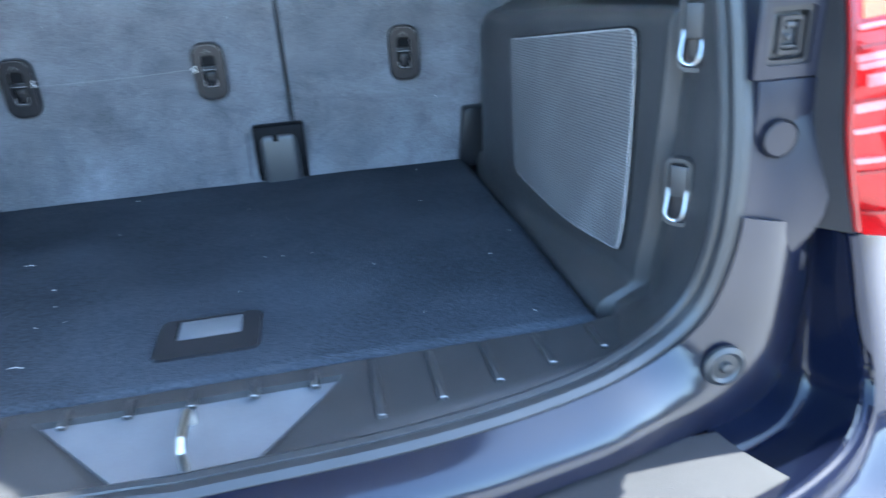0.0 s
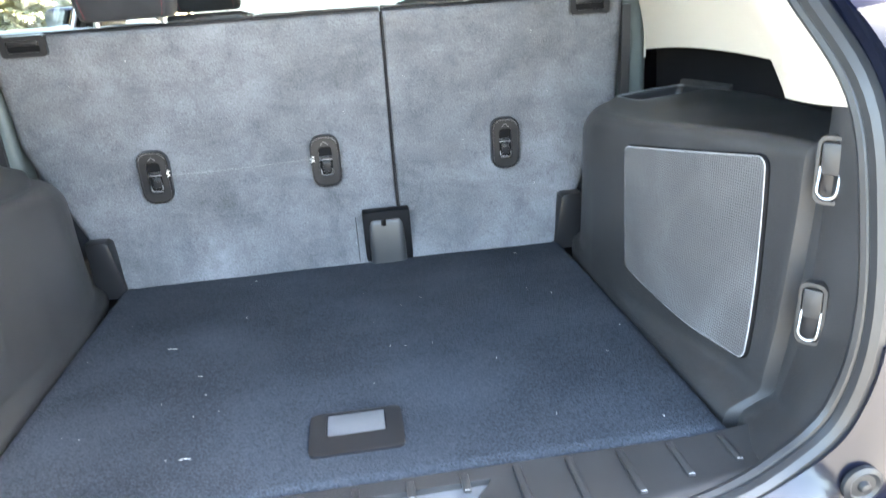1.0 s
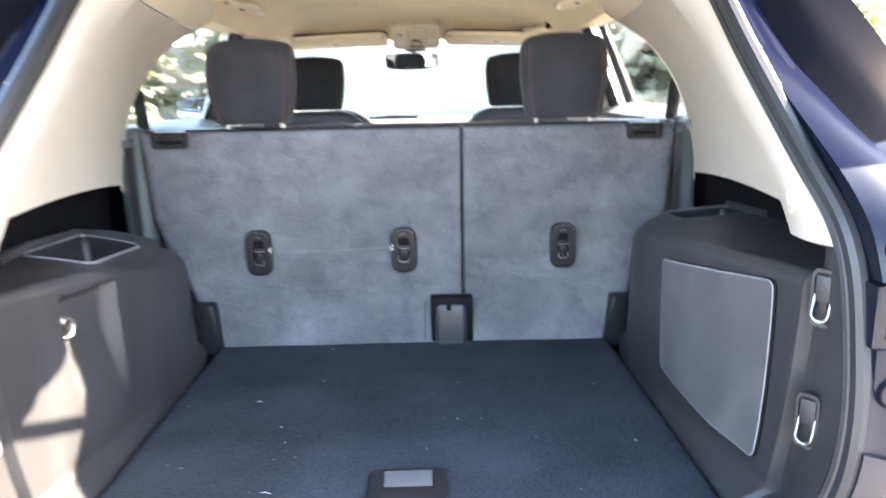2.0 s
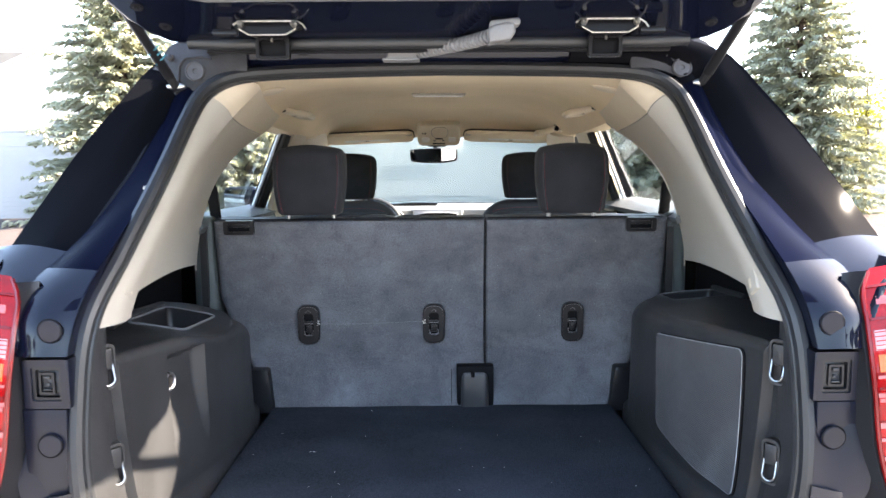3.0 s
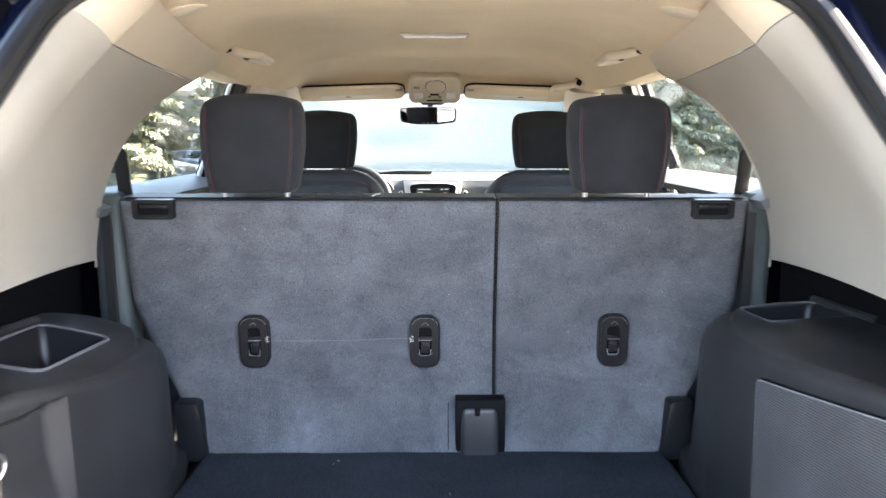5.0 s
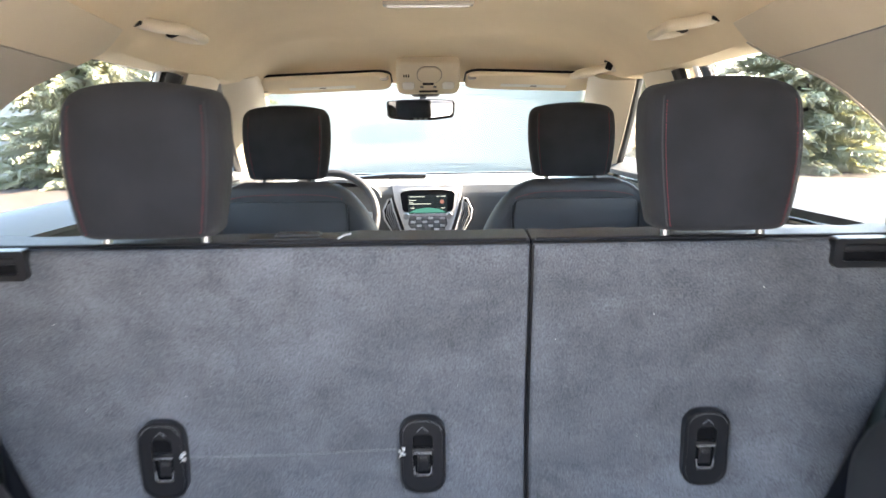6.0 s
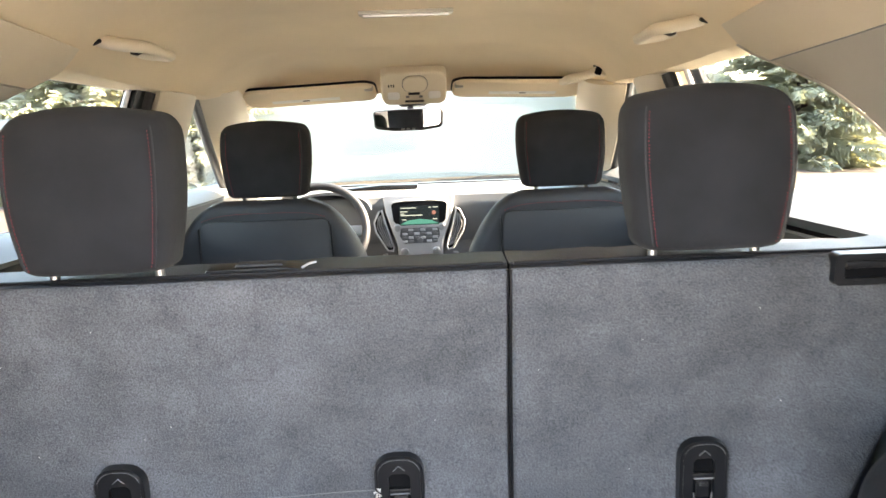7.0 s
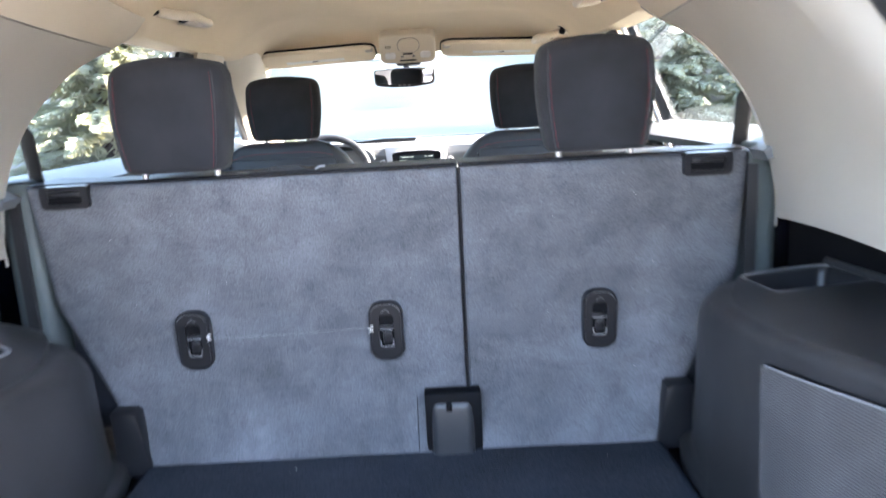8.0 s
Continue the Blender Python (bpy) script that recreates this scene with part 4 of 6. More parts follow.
def gate_hinge(sgn):
    t = thing("hinge", "black steel hinge between roof and tailgate", "hinge", "tailgate hinges", at=(sgn * 0.338, 0.312, 1.741))
    part("leaf", frame_ring(rrect(0.068, 0.046, 0.008), rrect(0.054, 0.032, 0.005), 0.016, pose(0, -0.010, 0, 6)), GLOSSBLACK, t)
    part("leaf_web", box(0.056, 0.006, 0.034, pose(0, 0.002, 0, 6), 0.002), DARKTRIM, t)
    part("leaf_lip", tube([(-0.030, -0.010, -0.022), (0.030, -0.010, -0.022)], 0.0018, 8), SATIN, t)
    part("leaf_pin", tube([(0.0, -0.013, 0.020), (0.0, -0.013, 0.011)], 0.0025, 8), STEEL, t)
    lie = pose(0, -0.046, 0.026, -12)
    part("arm", prism([(-0.030, -0.008), (0.030, -0.008), (0.056, 0.006), (0.066, 0.008), (0.066, 0.022), (-0.066, 0.022), (-0.066, 0.008), (-0.056, 0.006)], 0.014, lie, 0.003), GLOSSBLACK, t)
    # bright tubes stand in for glints on the black arm
    part("arm_glint", tube([lie @ Vector((x, -0.002, z)) for x, z in ((-0.068, 0.012), (-0.058, 0.020), (0.058, 0.020), (0.070, 0.012), (0.076, 0.002))], 0.0018, 8), STEEL, t)
    part("arm_foot_glint", tube([lie @ Vector((x, -0.002, z)) for x, z in ((-0.056, 0.004), (-0.036, -0.008), (0.036, -0.008), (0.056, 0.004))], 0.0016, 8), STEEL, t)
    part("wing", box(0.05, 0.012, 0.012, lie @ pose(sgn * 0.085, 0.006, 0.0), 0.003), SATIN, t)
    for x in (-0.052, 0.052):
        part("nut", lathe([(0.007, 0), (0.007, 0.007), (0.004, 0.011)], 6, lie @ pose(x, -0.002, 0.012, 90)), STEEL, t)


for sgn in (-1, 1):
    gate_hinge(sgn)


def gas_strut(sgn):
    t = thing("gas_strut", "black gas strut holding up the tailgate", "strut", "tailgate struts", at=(sgn * 0.598, 0.470, 1.686))
    a, b = Vector((0, 0, 0)), Vector((sgn * 0.046, -0.541, 0.327))
    part("cylinder", tube([a + (b - a) * 0.06, a + (b - a) * 0.62], 0.0115, 14), SATIN, t)
    part("rod", tube([a + (b - a) * 0.62, b], 0.005, 10), STEEL, t)
    part("end_socket", tube([a, a + (b - a) * 0.07], 0.010, 10), BLACKTRIM, t)
    part("ball_stud", lathe([(0.004, -0.02), (0.009, -0.006), (0.009, 0.006), (0.004, 0.02)], 12, pose(0, 0, 0, 0, 90)), STEEL, t)
    if sgn < 0:
        d = (b - a).normalized()
        for i in range(3):
            part("printed_line", box(0.004, 0.035 - 0.008 * (i % 2), 0.0012, Matrix.Translation(a + d * (0.10 + 0.016 * i) + Vector((0.010, -0.002, -0.006))) @ pose(0, 0, 0, -35, 0, 8 + 60), 0.0), BLUETEXT, t)


for sgn in (-1, 1):
    gas_strut(sgn)


def wire_boot():
    t = thing("wiring_boot", "grey ribbed rubber wiring boot between roof and tailgate", "cable boot", at=(-0.08, 0.40, 1.745))
    P = curve([(0, 0.030, -0.004, 0.000), (1, 0.080, -0.045, 0.002), (2, 0.135, -0.092, 0.004), (3, 0.182, -0.138, 0.009)])
    pts, rad = [], []
    for i in range(133):
        s = 3 * i / 132
        pts.append(P(s))
        rad.append(0.0100 + (0.0040 if i % 7 in (2, 3, 4) else 0))
    part("bellows", tube(pts, rad, 16), GREYPLASTIC, t)
    dome = [(-0.036, -0.014), (0.034, -0.014), (0.034, 0.016), (0.0, 0.016), (-0.018, 0.012), (-0.028, 0.004)]
    part("roof_socket", prism(dome, 0.034, pose(0, -0.018, -0.002), 0.006, 3), GREYPLASTIC, t)
    part("socket_flange", box(0.080, 0.036, 0.005, pose(-0.002, -0.004, -0.016), 0.002), GREYPLASTIC, t)
    part("gate_elbow", prism([(-0.026, -0.016), (0.016, -0.014), (0.028, -0.002), (0.030, 0.014), (0.016, 0.020), (-0.014, 0.018), (-0.026, 0.010)], 0.034, pose(0.200, -0.166, 0.010, 0, -8), 0.008, 3), GREYPLASTIC, t)
    part("elbow_flange", prism(rrect(0.060, 0.014, 0.006), 0.030, pose(0.208, -0.160, 0.030, 0, -6), 0.003), GREYPLASTIC, t)


wire_boot()
for sgn in (-1, 1):
    flip = Matrix.Diagonal((sgn, 1, 1, 1))
    br = part("corner_bracket", prism([(0.664, 1.722), (0.642, 1.744), (0.618, 1.778), (0.600, 1.788), (0.500, 1.790), (0.440, 1.778), (0.440, 1.712), (0.548, 1.684), (0.590, 1.654), (0.622, 1.640)], 0.010, flip @ pose(0, 0.487, 0), 0.004, 2), BRACKET, suv, "dull grey-navy metal bracket at the roof corner")
    part("bracket_ridge", tube([(sgn * a, 0.485, b) for a, b in ((0.606, 1.670), (0.598, 1.700), (0.594, 1.736), (0.580, 1.752), (0.540, 1.756), (0.520, 1.750))], 0.0035, 8), BRACKET, br)
    part("hinge_bolt", lathe([(0.008, 0), (0.008, 0.006), (0.004, 0.008), (0.001, 0.008)], 6, pose(sgn * 0.612, 0.486, 1.752, 90)), SATIN, br)
    g = link_mesh("roof_grommet", lathe([(0.023, 0), (0.023, 0.004), (0.020, 0.0065), (0.018, 0.004), (0.006, 0.004), (0.005, 0.002), (0.001, 0.002)], 26, pose(sgn * 0.558, 0.487, 1.722, 84)), GROMMET)
    tagged(g, "round grey plastic grommet at the roof corner", "grommet", "roof grommets")

# ---------------------------------------------------------------- cargo floor and sill
def cargo_floor():
    def f(u, v):
        y = 0.105 + 0.86 * v
        w = 0.520 + 0.004 * math.sin(3 * v)
        e = min((1 - abs(u)) * w, y - 0.105)
        drop = 0.010 * max(0, 1 - e / 0.014) ** 2
        return (u * w, y, FLOOR - drop + 0.0012 * noise.noise((u * 3, y * 5, 2.0)))
    us = [-1, -0.995, -0.985, -0.97] + lin(-0.94, 0.94, 40) + [0.97, 0.985, 0.995, 1]
    vs = [0, 0.005, 0.012, 0.02] + lin(0.04, 1, 30)
    fl = link_mesh("cargo_floor", sheet(f, us, vs, 0.02), CARPET)
    tagged(fl, "dark charcoal carpeted cargo floor board with lint specks", "floor", kind="structure")
    tagged(link_mesh("floor_tray", box(1.16, 1.06, 0.03, pose(0, 0.53, 0.738), 0.004), DARKTRIM), "black tray under the cargo floor board", "floor", kind="structure")


cargo_floor()


def floor_handle():
    t = thing("floor_handle", "black recessed floor hatch handle set in the cargo carpet", "handle", at=(0.005, 0.217, FLOOR))
    up = Matrix(((1, 0, 0, 0), (0, 0, 1, 0), (0, -1, 0, 0.004), (0, 0, 0, 1)))
    out, inn = rrect(0.136, 0.104, 0.012), rrect(0.088, 0.056, 0.006)
    part("bezel", frame_ring(out, [(x, z + 0.020) for x, z in inn], 0.012, up), SATIN, t)
    part("cup", box(0.088, 0.056, 0.004, pose(0, 0.020, -0.012), 0.001), SATIN, t)
    part("flap", box(0.084, 0.050, 0.004, pose(0, 0.020, 0.0015, 2), 0.0015), PALEGREY, t, "smooth pull flap, paled for reflected sky")


floor_handle()


def sill_plate():
    t = thing("sill_plate", "ribbed black plastic sill plate with a striker recess", "sill plate")

    def across(v):
        a = 0.178 - 0.108 * max(0, (v - 0.16) / 0.84)
        stops = [(-0.575, 60), (-0.192, 8), (-a, 2), (-a + 0.004, 24), (a - 0.004, 2), (a, 8), (0.192, 60), (0.575, 0)]
        xs = []
        for (p, n), (q, _) in zip(stops, stops[1:]):
            xs += [(p + (q - p) * k / n, abs(p + (q - p) * k / n) <= a - 0.0039, abs(p + (q - p) * k / n) < 0.1915) for k in range(n)]
        return xs + [(0.575, False, False)]
    cols = {}

    def f(i, v):
        xs = cols.setdefault(v, across(v))
        x, sunk, near = xs[int(i)]
        y0 = 0.100
        y1 = SEAL(min(abs(x) / 0.1764, 3.0))[1] + 0.004
        lift = 0.18 * max(0, abs(x) - 0.46) ** 1.25
        z = 0.777 - 0.004 * v - 0.010 * max(0, v - 0.85) / 0.15 + lift
        k = max(0, v - 0.158) / 0.842
        if sunk:
            z -= (0.010 if k > 0 else 0) + 0.016 * k
        elif near:
            z -= 0.012 * min(1, 6 * k) * (0.1915 - abs(x)) / 0.12
        return (x, y0 + (y1 - y0) * v, z)
    vs = [0, 0.05, 0.10, 0.155, 0.162, 0.18, 0.20, 0.24] + lin(0.30, 1, 12)
    part("plate", sheet(f, list(range(165)), vs, -0.008), BLACKTRIM, t)
    part("striker_face", sheet(lambda u, v: (u * (0.172 - 0.108 * v), 0.076 - 0.116 * v, 0.7685 - 0.0145 * v), lin(-1, 1, 12), lin(0, 1, 6), -0.003), PALEGREY, t, "smooth slope under the striker, paled for reflected sky")
    for i in range(-7, 8):
        x = i * 0.0708
        y1 = SEAL(min(abs(x) / 0.1764, 3.0))[1]
        end = y1 + (0.035 if abs(i) > 2 else 0)
        ln = 0.035 if abs(i) <= 2 else 0.092 - end
        yc = 0.092 - ln / 2
        lift = 0.18 * max(0, abs(x) - 0.46) ** 1.25
        rib = part("rib", box(0.011, ln, 0.006, pose(x, yc, 0.7762 + lift, 2), 0.0025), BLACKTRIM, t)
        # pale tick painted as the highlight at the rib's rear end
        part("tip_highlight", tube([(x - 0.0035, yc - ln / 2 + 0.0012, 0.7785 + lift), (x + 0.0035, yc - ln / 2 + 0.0006, 0.7785 + lift)], 0.0009, 6), PALELINE, rib, "pale highlight painted on the rib end")
    st = part("striker", tube([(0.0, 0.045, 0.742), (0.0, 0.045, 0.778), (0.0, 0.035, 0.786), (0.0, -0.015, 0.786), (0.0, -0.025, 0.778), (0.0, -0.025, 0.742)], 0.005, 10), STEEL, t, "zinc-plated latch striker")
    part("striker_plate", box(0.06, 0.10, 0.004, pose(0, 0.01, 0.7475), 0.001), STEEL, st)


sill_plate()

# ---------------------------------------------------------------- side panels of the cargo space
FLARE = curve([(0.0, 0.086), (0.10, 0.084), (0.19, 0.077), (0.30, 0.050), (0.42, 0.025), (0.52, 0.010), (0.62, 0.004), (0.72, 0.006), (0.80, 0.020), (0.87, 0.050), (0.93, 0.10)])
RISE = curve([(0.765, 0.0), (0.785, 0.06), (0.798, 0.35), (0.808, 0.60), (0.84, 0.68), (0.90, 0.80), (1.0, 0.92), (1.12, 1.0), (1.3, 1.0)])


def wall_x(y, z):
    step = 0.020 * (1 - min(max((y - 0.128) / 0.006, 0), 1))
    return 0.525 + FLARE(y)[0] * (RISE(z)[0] if y < 0.7 else 0.35 + 0.65 * RISE(z)[0]) + step


def panel_top(y, sgn):
    fall, start = (0.046, 1.148) if sgn < 0 else (0.030, 1.160)
    return start - fall * min(max((y - 0.15) / 0.7, 0), 1) - 0.10 * max(0, (y - 0.84) / 0.10) ** 2


def dish(y, sgn):
    """How far the top is dished towards the bin: 0 at the rear, 1 beside it."""
    k = min(max((y - 0.34) / 0.22, 0), 1)
    return (0.028 if sgn < 0 else 0.010) * k * k * (3 - 2 * k)


def top_z(x, y, sgn):
    """Height of the panel's top, which climbs outwards beside the bin."""
    x0 = wall_x(y, panel_top(y, sgn) - 0.048) + 0.02
    k = min(max((x - x0) / (0.80 - x0), 0), 1)
    d = dish(y, sgn)
    return panel_top(y, sgn) - d * (1 - k) ** 1.5 + (0.8 * d if sgn < 0 else 1.2 * d) * math.sin(math.pi / 2 * min(k * 1.3, 1))


def wheel_panel(sgn):
    def f(y, w):
        zt, r = panel_top(y, sgn), 0.02 + 0.075 * min(max((y - 0.55) / 0.36, 0), 1) ** 2
        if w <= 12:
            z = 0.752 + (zt - dish(y, sgn) - r - 0.752) * w / 12
            dent = 0.026 * hollow(y, z) if sgn < 0 else 0
            return (sgn * (wall_x(y, z) + dent), y, z)
        x0 = wall_x(y, zt - dish(y, sgn) - r)
        if w <= 18:
            a = radians(90 * (w - 12) / 6)
            return (sgn * (x0 + r * (1 - math.cos(a))), y, zt - dish(y, sgn) - r + r * math.sin(a))
        k = (w - 18) / 4
        x = x0 + r + (0.80 - x0 - r) * k
        bx0, bx1, by0, by1 = BIN[sgn]
        inside = min(x - bx0, bx1 - x, y - by0, by1 - y)
        sink = 0.12 * min(max(inside / 0.012, 0), 1)
        return (sgn * x, y, top_z(x, y, sgn) - sink)
    by0, by1 = BIN[sgn][2:]
    ys = [0.10, 0.115, 0.125, 0.128, 0.130, 0.132, 0.134, 0.137, 0.145, 0.155] + lin(0.17, by0 - 0.004, 48) + lin(by0, by0 + 0.016, 4) + lin(by0 + 0.03, by1 - 0.03, 16) + lin(by1 - 0.016, by1, 4) + lin(by1 + 0.006, 0.938, 6)
    return sheet(f, ys, lin(0, 12, 44) + lin(12.5, 18, 10) + lin(18.08, 22, 64), 0.003)


BIN = {-1: (0.616, 0.744, 0.480, 0.718), 1: (0.630, 0.784, 0.696, 0.838)}


def hollow(y, z):
    """The scooped recess round the power socket: 1 at its ground, 0 outside."""
    d = min(y - 0.285, 0.430 - y, 1.105 - z, z - 0.80)
    return min(max(d / 0.014, 0), 1) * min(max((z - 0.86) / 0.16, 0), 1)


def rear_post(sgn):
    def f(s, v):
        x, y, z = SEAL(s)
        zz = min(max(z, 0.782), 1.222)
        x1 = wall_x(0.12, zz)
        p = blend((x - 0.006, y + 0.01, z), (x1, 0.122, zz), v)
        return (sgn * (p.x - 0.006 * math.sin(math.pi * v)), p.y, p.z)
    return sheet(f, lin(2.5, 5.95, 40), lin(0, 1, 10), 0.006)


def tie_down(sgn, x, y, z, tilt):
    t = thing("tie_down_ring", "chrome tie-down ring in a black housing on the side panel", "tie-down ring", "tie-down rings", at=(sgn * x, y, z))
    face = Matrix.Rotation(radians(-90 * sgn + tilt * sgn), 4, "Z")
    part("housing", frame_ring(rrect(0.034, 0.086, 0.012), rrect(0.026, 0.076, 0.009), 0.014, face @ pose(0, -0.008, 0)), BLACKTRIM, t)
    part("pocket", prism(rrect(0.028, 0.078, 0.010), 0.004, face @ pose(0, 0.000, 0)), SATIN, t)
    u = [(-0.0115, -0.005, 0.004), (-0.0115, -0.011, -0.020)] + [(0.0115 * math.sin(a), -0.013, -0.022 - 0.012 * math.cos(a)) for a in (radians(d) for d in range(-80, 81, 20))] + [(0.0115, -0.011, -0.020), (0.0115, -0.005, 0.004)]
    bm = tube(u, 0.0020, 10)
    bm.transform(face)
    part("ring", bm, CHROME, t, "polished chrome ring")
    part("pivot", box(0.024, 0.008, 0.040, face @ pose(0, -0.004, 0.014), 0.003), BLACKTRIM, t)


def side_space(sgn):
    left = sgn < 0
    t = thing("cargo_side_panel", "black plastic wheel arch panel with a power socket" if left else "black plastic wheel arch panel with a speaker grille", "side panel")
    part("wheel_arch_cover", wheel_panel(sgn), BLACKTRIM, t)
    part("rear_post", rear_post(sgn), BLACKTRIM, t)
    # near-black sheet at the back of the recess above the bin
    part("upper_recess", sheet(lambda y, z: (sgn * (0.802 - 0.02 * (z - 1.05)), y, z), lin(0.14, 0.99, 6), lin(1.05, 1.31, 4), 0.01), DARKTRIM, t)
    # open bin let into the top
    x0, x1, y0, y1 = BIN[sgn]
    cx, cy = (x0 + x1) / 2, (y0 + y1) / 2
    loop = [(cx + px, cy + py) for px, py in rrect(x1 - x0 + 0.006, y1 - y0 + 0.006, 0.020, 6)]
    bm = bmesh.new()
    inner = [(cx + px, cy + py) for px, py in rrect(x1 - x0 - 0.004, y1 - y0 - 0.004, 0.018, 6)]
    rows = [[bm.verts.new((sgn * (cx + (px - cx) * k), cy + (py - cy) * k, top_z(px, py, sgn) + dz)) for px, py in inner] for k, dz in ((1.0, 0.001), (0.93, -0.010), (0.82, -0.098))]
    for p, q in zip(rows, rows[1:]):
        for k in range(len(p)):
            bm.faces.new((p[k], p[(k + 1) % len(p)], q[(k + 1) % len(p)], q[k]))
    bm.faces.new(rows[-1])
    bmesh.ops.recalc_face_normals(bm, faces=bm.faces)
    # liner darker than the panel, to set the inside apart
    part("storage_bin", bm, SATIN, t, "open storage bin with a darkened liner")
    # the grey stands in for the light line reflected along the rim
    rim = part("bin_rim", tube([(sgn * px, py, top_z(px, py, sgn) + 0.001) for px, py in loop], 0.0032, 8, closed=True), GREYPLASTIC, t, "rim round the open storage bin, greyed for its highlight")
    lip = [(sgn * min(x1 + 0.014, 0.792), y, top_z(min(x1 + 0.014, 0.792), y, sgn) + 0.006) for y in lin(y0 - 0.06, y1 + 0.01, 16)]
    part("bin_back_lip", tube(lip, 0.010, 10), BLACKTRIM, t)
    if left:
        # power socket in its hollow
        m = pose(-wall_x(0.295, 1.050) - 0.016, 0.302, 1.050, 0, 90, -12)
        part("socket", lathe([(0.020, 0), (0.020, 0.012), (0.0165, 0.014), (0.0145, 0.012), (0.0145, 0.003), (0.002, 0.003)], 28, m), CHROME, t, "chrome-rimmed power socket")
        part("socket_bore", lathe([(0.0148, 0.004), (0.0148, 0.0095), (0.003, 0.0095)], 20, m), DARKTRIM, t)
    else:
        speaker(t)
    for x, y, z in ((0.620, 0.100, 1.136), (0.606, 0.085, 0.953)):
        tie_down(sgn, x + (0.004 if left else 0), y + (0.012 if left else -0.003), z, 38)


def grille_point(a, b):
    """Over the grille: a from its rear to its front edge, b from foot to head."""
    foot = blend((0, 0.172, 0.842), (0, 0.505, 0.852), a)
    head = blend((0, 0.195, 1.134), (0, 0.520, 1.092), a)
    foot.z += -0.006 * math.sin(math.pi * a) + 0.030 * max(0, a - 0.35) ** 1.2
    p = blend(foot, head, b)
    return (wall_x(p.y, p.z) - 0.0062, p.y, p.z)


def grille_round(u, v):
    r = 0.045
    d = min(v, 1 - v)
    e = r - math.sqrt(max(0, r * r - (r - d) ** 2)) if d < r else 0
    return grille_point(e + u * (1 - 2 * e), v)


def speaker(t):
    vs = [0, 0.004, 0.012, 0.025, 0.045, 0.07] + lin(0.1, 0.9, 14) + [0.93, 0.955, 0.975, 0.988, 0.996, 1]
    g = part("speaker_grille", sheet(grille_round, lin(0, 1, 20), vs, 0.004), GRILLE, t, "grey perforated speaker grille")
    edge = [grille_round(u, 0) for u in lin(0, 1, 14)] + [grille_round(1, v) for v in vs[1:]] + [grille_round(u, 1) for u in lin(1, 0, 14)[1:]] + [grille_round(0, v) for v in vs[::-1][1:-1]]
    part("grille_groove", tube([(x + 0.001, y, z) for x, y, z in edge], 0.0042, 8, closed=True), DARKTRIM, g)
    part("grille_rim", tube([(x - 0.0024, y, z) for x, y, z in edge], 0.0017, 8, closed=True), PALELINE, g, "thin pale grille rim")


side_space(-1)
side_space(1)

# ---------------------------------------------------------------- beige pillar trim


def pillar_trim(sgn):
    t = thing("pillar_trim", "pale beige plastic rear pillar trim", "pillar trim", "rear pillar trims")
    CZ = curve([(5.9, 1.212), (7, 1.33), (8, 1.465), (9, 1.575), (9.6, 1.625), (10.1, 1.665), (10.35, 1.695)])

    def rearface(s, v):
        a = SEAL(s)
        z = CZ(s)[0]
        c = CREASE(z)
        p = blend((a[0] - 0.006, a[1] + 0.012, a[2] - (0.006 if s > 9.8 else 0)), (c[0], c[1], z), v)
        k = 0.012 * math.sin(math.pi * v)
        return (sgn * (p.x - k), p.y - k * 0.3, p.z)

    def inface(z, v):
        c, w = CREASE(z), WINEDGE(z)
        p = blend((c[0], c[1], z), (w[0], w[1], z - 0.008 * v - 0.03 * v * max(0, 1 - (z - 1.258) / 0.1)), v)
        k = 0.012 * math.sin(math.pi * v) * min(max((z - 1.258) / 0.10, 0), 1)
        return (sgn * (p.x + k), p.y, p.z)
    part("rear_face", sheet(rearface, lin(5.9, 9.60, 42), lin(0, 1, 10), 0.004), BEIGE, t)
    part("inner_face", sheet(inface, lin(1.258, 1.624, 30), lin(0, 1, 12), 0.004), BEIGE, t)
    # headliner cloth above the seam, toned down to tan to even its lighting
    part("upper_rear_face", sheet(rearface, lin(9.605, 10.35, 14), lin(0, 1, 10), 0.004), TAN, t)
    part("upper_inner_face", sheet(inface, lin(1.626, 1.695, 12), lin(0, 1, 12), 0.004), TAN, t)
    part("trim_seam", tube([rearface(9.602, v) for v in lin(0, 1, 10)] + [inface(1.625, v) for v in lin(0, 1, 14)[1:]], 0.0012, 6), GREYPLASTIC, t)
    # hook pocket and clip marks
    hk = part("trim_hook", box(0.012, 0.042, 0.060, pose(sgn * 0.600, 0.172, 1.282, -30, 0, sgn * -4), 0.004, 3), BEIGE, t, "moulded bag hook")
    part("hook_slot", box(0.010, 0.016, 0.024, pose(sgn * 0.5985, 0.176, 1.270, -30, 0, sgn * -4), 0.004, 2), TAN, hk)
    part("clip_cover", prism(rrect(0.012, 0.026, 0.005), 0.006, pose(sgn * 0.708, 0.755, 1.256, 0, 0, sgn * -70), 0.002), GREYPLASTIC, t)
    part("tether_cap", prism(rrect(0.024, 0.022, 0.005), 0.004, pose(sgn * 0.588, 0.27, 1.455, 0, 0, sgn * -50), 0.002), BEIGE, t)
    # cover strip at the window's edge
    part("edge_return", tube([(sgn * WINEDGE(z)[0], WINEDGE(z)[1] + 0.004, z - 0.008) for z in lin(1.21, 1.66, 24)], 0.0025, 8), BEIGE, t)


